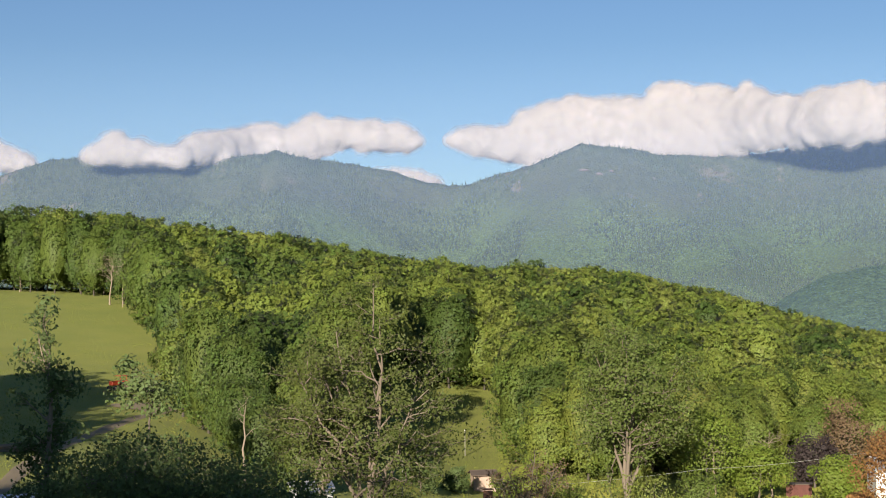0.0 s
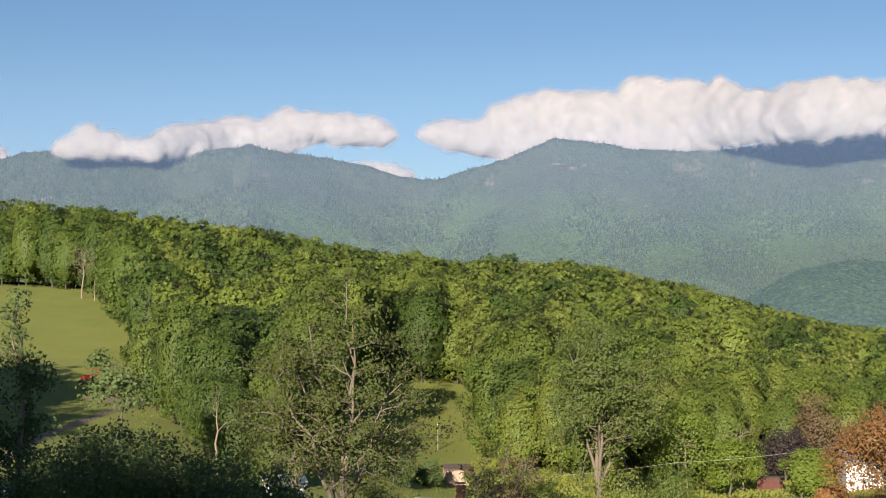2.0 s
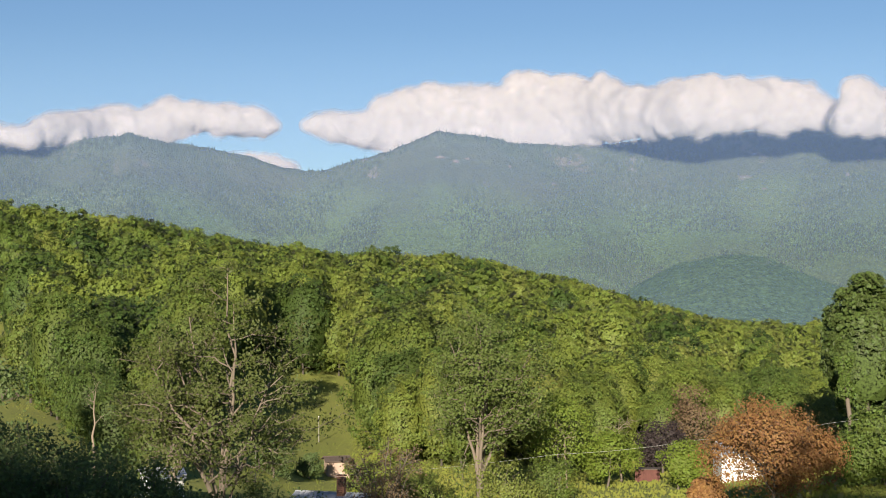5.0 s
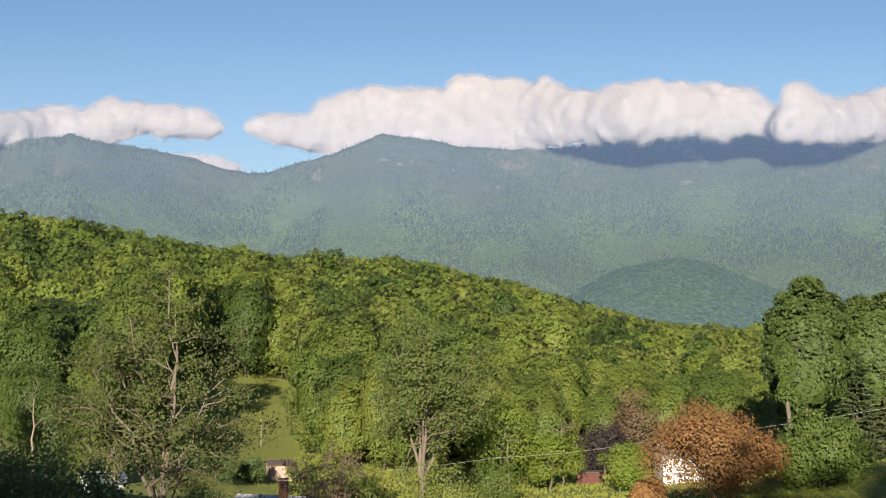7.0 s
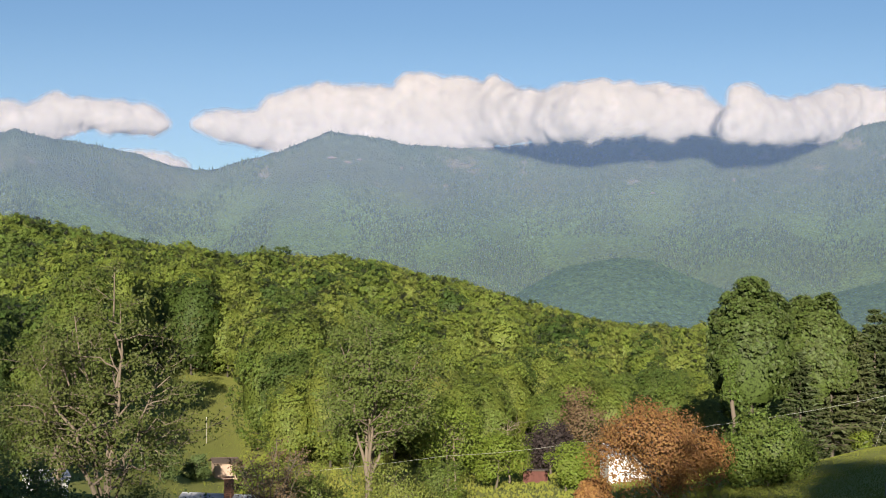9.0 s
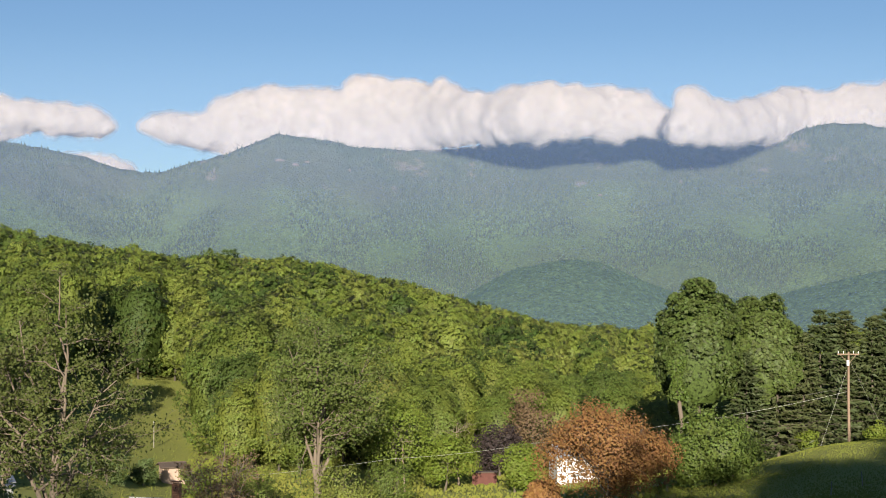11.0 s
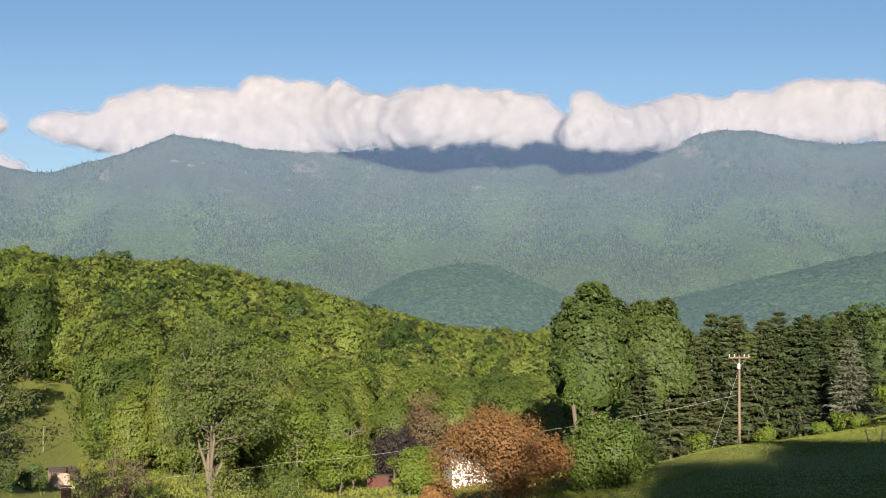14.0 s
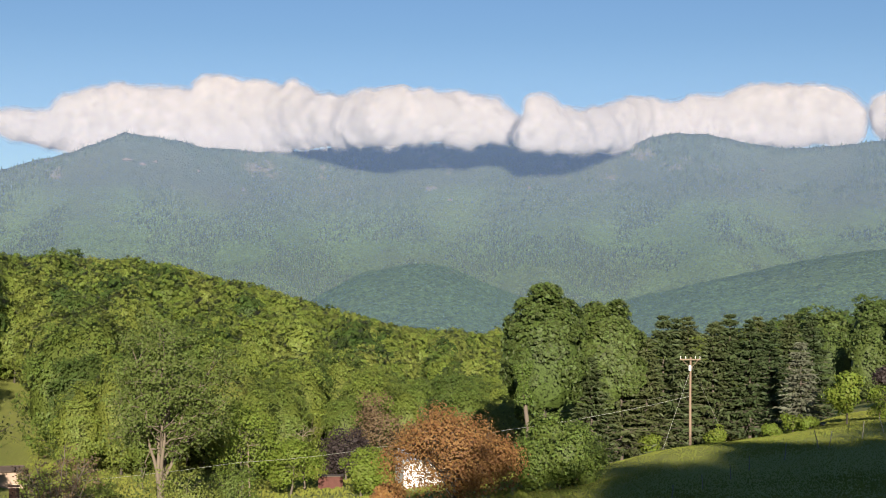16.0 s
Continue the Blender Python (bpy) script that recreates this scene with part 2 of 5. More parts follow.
def ground_material():
    m, n, b, link = material("meadow_grass")
    pos = n.nodes.new("ShaderNodeNewGeometry").outputs["Position"]
    big, mid, fine = noise_tex(n, 0.012, 3), noise_tex(n, 0.12, 5), noise_tex(n, 2.2, 6, 0.7)
    for t in (big, mid, fine):
        link(pos, t.inputs["Vector"])
    r = ramp(n, [(0.2, 0.23, 0.034), (0.26, 0.27, 0.044), (0.3, 0.285, 0.058)], [0.3, 0.55, 0.8])
    link(maths(n, "ADD", maths(n, "MULTIPLY", big.outputs["Fac"], 0.5), maths(n, "MULTIPLY", mid.outputs["Fac"], 0.5)), r.inputs["Fac"])
    link(blend(n, maths(n, "MULTIPLY", fine.outputs["Fac"], 0.3), r.outputs["Color"], (0.08, 0.105, 0.02)), b.inputs["Base Color"])
    b.inputs["Roughness"].default_value = 0.95
    bp = n.nodes.new("ShaderNodeBump")
    bp.inputs["Strength"].default_value, bp.inputs["Distance"].default_value = 0.4, 0.2
    link(fine.outputs["Fac"], bp.inputs["Height"])
    link(bp.outputs["Normal"], b.inputs["Normal"])
    return m


def mountain_material(name, low, high, from_z, to_z):
    """Far woods: broad-leaved below, spruce and fir above, with crowns as relief and a few bare patches."""
    m, n, b, link = material(name)
    pos = n.nodes.new("ShaderNodeNewGeometry").outputs["Position"]
    sep = n.nodes.new("ShaderNodeSeparateXYZ")
    link(pos, sep.inputs[0])
    big, mid, fine = noise_tex(n, 0.004, 4), noise_tex(n, 0.03, 5, 0.65), noise_tex(n, 0.16, 4, 0.75)
    for t in (big, mid, fine):
        link(pos, t.inputs["Vector"])
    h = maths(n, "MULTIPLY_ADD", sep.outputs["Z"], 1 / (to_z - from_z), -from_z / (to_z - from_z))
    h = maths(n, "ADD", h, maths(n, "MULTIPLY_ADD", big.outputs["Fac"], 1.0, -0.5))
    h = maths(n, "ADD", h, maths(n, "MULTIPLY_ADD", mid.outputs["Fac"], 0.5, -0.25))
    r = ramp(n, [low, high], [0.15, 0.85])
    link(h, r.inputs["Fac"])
    # dry, red-budded woods between the green
    dry = ramp(n, [(0, 0, 0), (0.25, 0.25, 0.25)], [0.48, 0.62])
    patch = noise_tex(n, 0.0045, 5, 0.6)
    link(pos, patch.inputs["Vector"])
    link(patch.outputs["Fac"], dry.inputs["Fac"])
    tone = blend(n, dry.outputs["Color"], r.outputs["Color"], tuple(u * k for u, k in zip(high, (1.25, 1.0, 0.85))))
    # dark gaps between crowns painted into the colour where the fine relief is low
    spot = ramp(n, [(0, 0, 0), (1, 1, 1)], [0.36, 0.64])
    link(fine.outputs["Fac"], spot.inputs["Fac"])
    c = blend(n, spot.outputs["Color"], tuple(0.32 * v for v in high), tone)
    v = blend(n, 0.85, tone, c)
    crag = noise_tex(n, 0.0075, 6, 0.7)
    link(pos, crag.inputs["Vector"])
    bare = ramp(n, [(0, 0, 0), (1, 1, 1)], [0.64, 0.7])
    link(maths(n, "ADD", crag.outputs["Fac"], maths(n, "MULTIPLY_ADD", h, 0.1, -0.07)), bare.inputs["Fac"])
    v = blend(n, maths(n, "MULTIPLY", bare.outputs["Color"], 0.4), v, (0.26, 0.21, 0.17))
    link(v, b.inputs["Base Color"])
    b.inputs["Roughness"].default_value = 1.0
    b.inputs["Specular IOR Level"].default_value = 0.1
    bp = n.nodes.new("ShaderNodeBump")
    bp.inputs["Strength"].default_value, bp.inputs["Distance"].default_value = 0.9, 7.0
    link(maths(n, "ADD", fine.outputs["Fac"], maths(n, "MULTIPLY", mid.outputs["Fac"], 1.5)), bp.inputs["Height"])
    link(bp.outputs["Normal"], b.inputs["Normal"])
    return m


GRASS = ground_material()
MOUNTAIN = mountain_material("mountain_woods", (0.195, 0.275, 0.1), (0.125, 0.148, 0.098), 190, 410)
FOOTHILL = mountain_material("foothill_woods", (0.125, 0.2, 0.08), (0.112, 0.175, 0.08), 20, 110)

# ---- the ground ----
COLS = [-20, -12, -4, 2, 8, 14, 20, 27, 33]
DIST = [0, 50, 100, 150, 200, 300, 430, 520, 800, 1600]
LAND = np.array([
    [18.2, 12.0, 7.0, 8.0, 8.5, 15.0, 30.0, 34.0, 28, -20],
    [18.2, 11.5, 6.0, 6.8, 7.5, 13.5, 28.5, 32.0, 24, -20],
    [18.2, 11.0, 3.5, 1.5, 3.5, 11.0, 22.0, 26.0, 16, -20],
    [18.2, 11.0, 2.0, -3.2, -2.9, 6.0, 18.0, 21.5, 10, -20],
    [18.2, 11.0, 3.5, -0.5, -1.5, 2.0, 12.0, 16.5, 6, -20],
    [18.2, 11.5, 4.5, 1.0, -1.5, -2.0, 2.5, 6.0, -6, -20],
    [18.2, 12.0, 6.8, 4.2, -0.5, -6.0, -8.0, -9.0, -10, -20],
    [18.2, 12.6, 8.9, 8.3, 3.5, -2.0, -5.0, -8.0, -10, -20],
    [18.2, 12.9, 9.7, 10.3, 10.0, 5.0, 0.0, -4.0, -8, -20],
])


def land(x, y):
    """The height of the ground at x, y (arrays)."""
    x, y = np.asarray(x, float), np.asarray(y, float)
    r, a = np.hypot(x, y), np.degrees(np.arctan2(x, y))
    a = np.where(a > 33, np.minimum(33, 33), a)
    a = np.clip(a, -20, 33)
    per = np.stack([hermite(DIST, row, np.minimum(r, 1600)) for row in LAND])
    i = np.clip(np.searchsorted(COLS, a, side="right") - 1, 0, len(COLS) - 2)
    cols = np.array(COLS, float)
    u = (a - cols[i]) / (cols[i + 1] - cols[i])
    u = u * u * (3 - 2 * u) * 0.5 + u * 0.5
    lo = np.take_along_axis(per, i[None], 0)[0]
    hi = np.take_along_axis(per, (i + 1)[None], 0)[0]
    front = lo * (1 - u) + hi * u
    behind = 18.2 + 0.25 * np.clip(r - 10, 0, 60)
    full = np.abs(np.degrees(np.arctan2(x, y)) - 6.5)
    w = np.clip((full - 40) / 60, 0, 1)
    w = w * w * (3 - 2 * w)
    z = front * (1 - w) + behind * w
    return z + 0.35 * fbm(x / 24, y / 24, 3.1, 3) * np.clip(r / 60, 0, 1)


def spot(az, d, lift=0.0):
    """A place on the ground: degrees to the right of the first line of sight, metres from the lookout."""
    x, y = d * math.sin(radians(az)), d * math.cos(radians(az))
    return Vector((x, y, float(land(np.array([x]), np.array([y]))[0]) + lift))


def eye_height(d, el):
    """The height at which a thing d metres away stands el degrees over the horizon."""
    return EYE + d * math.tan(radians(el))


def polar_sheet(azs, rs, height):
    a, r = np.meshgrid(np.radians(azs), rs, indexing="ij")
    x, y = r * np.sin(a), r * np.cos(a)
    v = np.stack([x, y, height(x, y, np.degrees(a), r)], -1).reshape(-1, 3)
    n, k = len(azs), len(rs)
    i, j = np.meshgrid(np.arange(n - 1), np.arange(k - 1), indexing="ij")
    f = np.stack([i * k + j, i * k + j + 1, (i + 1) * k + j + 1, (i + 1) * k + j], -1).reshape(-1, 4)
    return v, f


view_az = np.concatenate([np.arange(-180, -24, 4.0), np.arange(-24, 40, 0.4), np.arange(40, 181, 4.0)])
rings = np.concatenate([np.linspace(0.0, 60, 25), np.linspace(63, 320, 100), np.linspace(328, 900, 60), np.linspace(930, 1600, 12), np.linspace(1900, 4950, 8)])
ground = new("ground", raw_mesh("ground", [polar_sheet(view_az, rings, lambda x, y, a, r: land(x, y))], GRASS, smooth=True))
tagged(ground, "rolling green hay meadows and valley floor", "ground", kind="structure")

# ---- mountains ----
CREST_AZ = [-30, -16, -14.4, -13.05, -12.5, -11, -9.4, -8, -6.5, -6.1, -5.5, -4.6, -3.4, -1.7, -0.45, 0.8, 2.1, 3.3, 4.4, 5.24, 6.3, 7.3, 7.9,
            9.9, 11.6, 13.3, 15.4, 17.5, 19.6, 21.6, 23.5, 24.5, 25.5, 26.6, 28.2, 29.6, 31.2, 33, 48]
CREST_EL = [4.4, 5.38, 5.95, 6.14, 5.95, 5.98, 5.93, 6.12, 6.29, 6.42, 6.23, 6.06, 5.91, 5.59, 5.16, 5.06, 5.45, 5.78, 6.24, 6.56, 6.42, 6.29, 6.08,
            5.96, 6.01, 6.25, 6.34, 6.4, 6.37, 6.09, 6.17, 6.55, 6.72, 6.66, 6.29, 6.12, 6.17, 6.33, 5.6]


def bump_of(a, mid, wide):
    return np.exp(-((a - mid) / wide) ** 2)


def crest_dist(a):
    return 4560 - 90 * bump_of(a, -6.0, 4.0) - 90 * bump_of(a, 5.7, 5.0) - 90 * bump_of(a, 25.7, 4.0)


# spurs: turn at the crest, turn at the foot, width in degrees, height in metres
SPURS = [(-6.0, -1.5, 2.2, 70), (5.5, 0.0, 1.9, 70), (8.5, 13.0, 2.4, 95), (14.0, 19.0, 1.8, 70), (19.5, 24.0, 2.2, 90),
         (26.0, 31.0, 2.0, 90), (31.5, 37.0, 2.2, 80), (-12.0, -8.0, 2.4, 60)]


_a = np.arange(-34, 50, 0.25)
_k = np.exp(-(np.arange(-24, 25) * 0.25 / 2.6) ** 2)
BROAD = (_a, np.convolve(np.pad(np.interp(_a, CREST_AZ, CREST_EL), 24, mode="edge"), _k / _k.sum(), "valid"))


def mountain_height(x, y, a, r):
    rc = crest_dist(a)
    crest = EYE + rc * np.tan(np.radians(np.interp(a, CREST_AZ, CREST_EL)))
    s = np.clip((r - 2500) / (rc - 2500), 0, 1)
    broad = EYE + rc * np.tan(np.radians(np.interp(a, *BROAD)))
    crest = broad + (crest - broad) * s**5
    z = -25 + (crest + 25) * (0.72 * s + 0.28 * s**2.2)
    room = np.clip(s * (1 - s) * 4, 0, 1) ** 0.8
    for a0, a1, wide, high in SPURS:
        mid = a1 + (a0 - a1) * s + 0.5 * np.sin(s * 7 + a0)
        z = z + 0.9 * high * room * (bump_of(a, mid, wide * (0.8 + 0.6 * (1 - s))) - 0.4)
    z = z + room * (9 * fbm(x / 520, y / 520, 0.3, 3) + 2.5 * fbm(x / 110, y / 110, 1.7, 3))
    z = z + 2.5 * fbm(x / 22, y / 22, 4.0, 2) * s
    back = np.clip((r - rc) / 250, 0, 1)
    return np.where(r > rc, crest - 160 * back, z)


m_az = np.arange(-28, 46.01, 0.11)
m_s = np.concatenate([np.linspace(0, 1, 150), [1.03, 1.1]])
a2, s2 = np.meshgrid(m_az, m_s, indexing="ij")
r2 = 2500 + (crest_dist(a2) - 2500) * s2
x2, y2 = r2 * np.sin(np.radians(a2)), r2 * np.cos(np.radians(a2))
v2 = np.stack([x2, y2, mountain_height(x2, y2, a2, r2)], -1).reshape(-1, 3)
k2 = len(m_s)
i2, j2 = np.meshgrid(np.arange(len(m_az) - 1), np.arange(k2 - 1), indexing="ij")
f2 = np.stack([i2 * k2 + j2, i2 * k2 + j2 + 1, (i2 + 1) * k2 + j2 + 1, (i2 + 1) * k2 + j2], -1).reshape(-1, 4)
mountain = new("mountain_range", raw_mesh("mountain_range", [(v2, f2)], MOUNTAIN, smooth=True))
tagged(mountain, "long wooded mountain ridge in blue-green evening light", "mountain", kind="structure")

HILL_AZ = [-30, 9, 11.6, 13.3, 15.4, 17.4, 18.7, 20.5, 22.5, 24.5, 26.6, 28.6, 30.6, 33, 45]
HILL_EL = [-1.5, -0.9, 0.25, 1.3, 1.87, 1.65, 1.05, 0.4, 0.35, 0.85, 1.46, 1.87, 2.18, 2.3, 1.5]


def hill_height(x, y, a, r):
    top = EYE + 2250 * np.tan(np.radians(hermite(HILL_AZ, HILL_EL, a)))
    s = np.clip(1 - np.abs(r - 2250) / 550, 0, 1)
    s = s * s * (3 - 2 * s)
    return -30 + (top + 30) * s + s * (6 * fbm(x / 140, y / 140, 2.0, 2) + 1.6 * fbm(x / 45, y / 45, 4.0, 2))


def canopy(x, y, a, r):
    """The foothills with the crowns of their woods."""
    return hill_height(x, y, a, r) + 2.6 * vnoise(np.radians(a) * r / 5.0, r / 12.0, 0.5) + 1.6 * vnoise(np.radians(a) * r / 3.0, r / 7.0, 2.5)


h_az = np.concatenate([np.arange(-28, 8, 0.4), np.arange(8, 36, 0.07), np.arange(36, 44, 0.4)])
h_r = np.concatenate([np.linspace(1700, 1880, 10), np.linspace(1885, 2290, 110), np.linspace(2330, 2800, 10)])
hills = new("foothills", raw_mesh("foothills", [polar_sheet(h_az, h_r, canopy)], FOOTHILL, smooth=True))
tagged(hills, "low rounded green wooded foothills below the mountain ridge", "hill", kind="structure")


def firs(name, n, place, label, mat, seed, low=6, high=13):
    """Many small dark firs far off, one mesh."""
    rng = np.random.default_rng(seed)
    x, y, z = place(rng, n)
    h = low + (high - low) * rng.random(n)
    w = h * (0.2 + 0.1 * rng.random(n))
    ang = rng.random(n)[:, None] * 6.28 + np.arange(5) * 2 * np.pi / 5
    ringv = np.stack([x[:, None] + w[:, None] * np.cos(ang), y[:, None] + w[:, None] * np.sin(ang), np.repeat((z - 1.5)[:, None], 5, 1)], -1)
    tip = np.stack([x, y, z + h], -1)[:, None]
    v = np.concatenate([ringv, tip], 1).reshape(-1, 3)
    b = np.arange(n)[:, None] * 6
    f = np.stack([np.concatenate([b + k, b + (k + 1) % 5, b + 5], 1) for k in range(5)], 1).reshape(-1, 3)
    ob = new(name, raw_mesh(name, [(v, f)], mat, tint=np.repeat(rng.random(n), 6)))
    return tagged(ob, label, "trees", kind="stuff")


FAR_FIR = leaf_material("far_fir_needles", [(0.035, 0.05, 0.03), (0.05, 0.066, 0.036), (0.07, 0.085, 0.042)], by="tint", through=0.0, rough=1.0)


def on_crest(rng, n):
    a = -24 + 66 * rng.random(n)
    r = crest_dist(a) - 25 * rng.random(n)
    x, y = r * np.sin(np.radians(a)), r * np.cos(np.radians(a))
    return x, y, mountain_height(x, y, a, r)


def on_slope(rng, n):
    a = -18 + 53 * rng.random(n)
    s = 1 - 0.5 * rng.random(n) ** 1.3
    r = 2500 + (crest_dist(a) - 2500) * s
    x, y = r * np.sin(np.radians(a)), r * np.cos(np.radians(a))
    keep = fbm(x / 160, y / 160, 6.0, 3) > -0.1
    x, y, a, r = x[keep], y[keep], a[keep], r[keep]
    while len(x) < n:
        x, y, a, r = (np.concatenate([q, q])[:n] for q in (x, y, a, r))
    x, y = x + rng.normal(size=n) * 12, y + rng.normal(size=n) * 12
    return x, y, mountain_height(x, y, np.degrees(np.arctan2(x, y)), np.hypot(x, y))


firs("ridge_firs", 2600, on_crest, "jagged row of dark firs along the mountain crest", FAR_FIR, 3, 5, 12)
firs("slope_firs", 40000, on_slope, "spruce and fir woods on the upper mountain slopes", FAR_FIR, 4, 5, 10)


ROCK = plain("pale_granite", (0.17, 0.14, 0.12), 0.95, scale=0.1, vary=0.35, bump=0.6)
for k, (a, el, wide, high) in enumerate([(20.1, 4.68, 9, 15), (20.5, 5.2, 10, 7), (17.15, 4.24, 13, 5), (7.87, 5.18, 8, 10), (5.3, 5.55, 26, 9), (5.85, 5.4, 20, 10), (6.3, 5.5, 15, 7), (10.1, 5.35, 10, 6), (28.6, 5.3, 12, 6)]):
    r = np.linspace(3000, 4450, 400)
    ar = np.radians(a)
    z = mountain_height(r * math.sin(ar), r * math.cos(ar), np.full(400, float(a)), r)
    q = int(np.argmax(np.degrees(np.arctan2(z - EYE, r)) > el))
    g = np.random.default_rng(700 + k)
    v, f = ball(2)
    v = v * (0.75 + 0.5 * g.random((len(v), 1))) * [wide / 2, 6, high / 2]
    ob = new("rock_outcrop", raw_mesh("rock_outcrop", [(v, f)], ROCK))
    tagged(ob, "pale bare granite outcrop on the wooded slope", "rock", "granite outcrops")
    ob.matrix_basis = Matrix.LocRotScale((r[q] * math.sin(ar), r[q] * math.cos(ar), z[q]), Euler((-0.4, 0, -ar)), (1, 1, 1))


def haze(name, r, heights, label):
    """A thin added sheet, tinted blue, that imitates haze in the valley; clear above."""
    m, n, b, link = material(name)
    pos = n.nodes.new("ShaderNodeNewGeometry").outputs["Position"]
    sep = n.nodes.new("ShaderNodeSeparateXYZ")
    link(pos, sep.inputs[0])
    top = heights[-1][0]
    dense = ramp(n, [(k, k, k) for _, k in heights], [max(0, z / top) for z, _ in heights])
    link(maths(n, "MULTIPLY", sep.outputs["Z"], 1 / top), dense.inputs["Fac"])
    haze_paint, clear, mix = (n.nodes.new(k) for k in ("ShaderNodeBsdfDiffuse", "ShaderNodeBsdfTransparent", "ShaderNodeMixShader"))
    haze_paint.inputs["Color"].default_value = (0.15, 0.235, 0.43, 1)
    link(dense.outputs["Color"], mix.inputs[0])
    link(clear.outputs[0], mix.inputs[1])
    link(haze_paint.outputs[0], mix.inputs[2])
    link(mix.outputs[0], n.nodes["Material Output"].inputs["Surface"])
    a = np.radians(np.arange(-40, 60.1, 1.0))
    v = np.stack([np.stack([r * np.sin(a), r * np.cos(a), np.full(len(a), z)], -1) for z in (-30, top)], 1).reshape(-1, 3)
    k = np.arange(len(a) - 1) * 2
    ob = new(name, raw_mesh(name, [(v, np.stack([k, k + 2, k + 3, k + 1], -1))], m, smooth=True))
    return tagged(ob, label, "haze", kind="structure")


# added blue sheets that tint the distance in place of real haze
haze("mountain_haze_sheet", 3300, [(0, 0.0), (120, 0.03), (280, 0.16), (390, 0.23), (620, 0.0)], "added half-clear blue sheet imitating haze before the mountain")
haze("valley_haze_sheet", 1680, [(0, 0.14), (120, 0.11), (300, 0.0)], "added half-clear blue sheet imitating haze over the far valley")

# ---- clouds ----
def cloud_material(name, veil):
    """Cloud: sunward-bent normals imitate inner scattering; its outer skins are torn and half clear."""
    m, n, b, link = material(name)
    pos = n.nodes.new("ShaderNodeNewGeometry").outputs["Position"]
    b.inputs["Base Color"].default_value = (0.455, 0.424, 0.418, 1)
    b.inputs["Roughness"].default_value = 1.0
    b.inputs["Specular IOR Level"].default_value = 0.0
    toward = n.nodes.new("ShaderNodeCombineXYZ")
    for k in range(3):
        toward.inputs[k].default_value = (sun_pos.normalized() * 0.8 + Vector((0, 0, 0.45)))[k]
    even = n.nodes.new("ShaderNodeMix")
    even.data_type = "VECTOR"
    even.inputs["Factor"].default_value = 0.3
    link(n.nodes.new("ShaderNodeNewGeometry").outputs["Normal"], even.inputs[4])
    link(toward.outputs[0], even.inputs[5])
    nrm = n.nodes.new("ShaderNodeVectorMath")
    nrm.operation = "NORMALIZE"
    link(even.outputs[1], nrm.inputs[0])
    link(nrm.outputs[0], b.inputs["Normal"])
    if not veil:
        return m
    t = noise_tex(n, 0.012, 4, 0.55)
    link(pos, t.inputs["Vector"])
    clear = n.nodes.new("ShaderNodeBsdfTransparent")
    least = veil * (0.5 if veil > 0.35 else 0.0)
    r = ramp(n, [(least, least, least), (veil, veil, veil)], [0.3, 0.7])
    link(t.outputs["Fac"], r.inputs["Fac"])
    out = n.nodes.new("ShaderNodeMixShader")
    link(r.outputs["Color"], out.inputs[0])
    link(clear.outputs[0], out.inputs[1])
    link(b.outputs[0], out.inputs[2])
    link(out.outputs[0], n.nodes["Material Output"].inputs["Surface"])
    return m


CLOUD = cloud_material("cloud", 0)
VEILS = [("soft_edge", 4, 0.55), ("outer_wisp", 9, 0.4), ("outer_wisp", 15, 0.25)]
VEILS = [(a, b, cloud_material("cloud_edge", c)) for a, b, c in VEILS]


BALL = ball(2)


def cloud_dist(a):
    """The bank hangs before the ridge, but behind its peaks."""
    return np.interp(a, [-24, -14, -12.5, -9.5, -7, 8, 10.5, 14.5, 17.5, 19.7, 20.0, 21.5, 24.5, 45], [4560, 4500, 4470, 4470, 4660, 4660, 4600, 4260, 4330, 4340, 4230, 4290, 4640, 4620])


def fused(blocks, grain):
    """One closed skin round overlapping bodies: vertices, faces and normals."""
    tmp = bpy.data.objects.new("tmp", raw_mesh("tmp", blocks, CLOUD))
    scene.collection.objects.link(tmp)
    mod = tmp.modifiers.new("fuse", "REMESH")
    mod.mode, mod.voxel_size = "VOXEL", grain
    sm = tmp.modifiers.new("smooth", "SMOOTH")
    sm.factor, sm.iterations = 0.5, 26
    dg = bpy.context.evaluated_depsgraph_get()
    me = bpy.data.meshes.new_from_object(tmp.evaluated_get(dg))
    n = len(me.vertices)
    v, no = np.empty(3 * n), np.empty(3 * n)
    me.vertices.foreach_get("co", v)
    me.vertices.foreach_get("normal", no)
    f = np.empty(4 * len(me.polygons), np.int32)
    me.polygons.foreach_get("vertices", f)
    bpy.data.objects.remove(tmp)
    bpy.data.meshes.remove(me)
    return v.reshape(-1, 3), f.reshape(-1, 4), no.reshape(-1, 3)


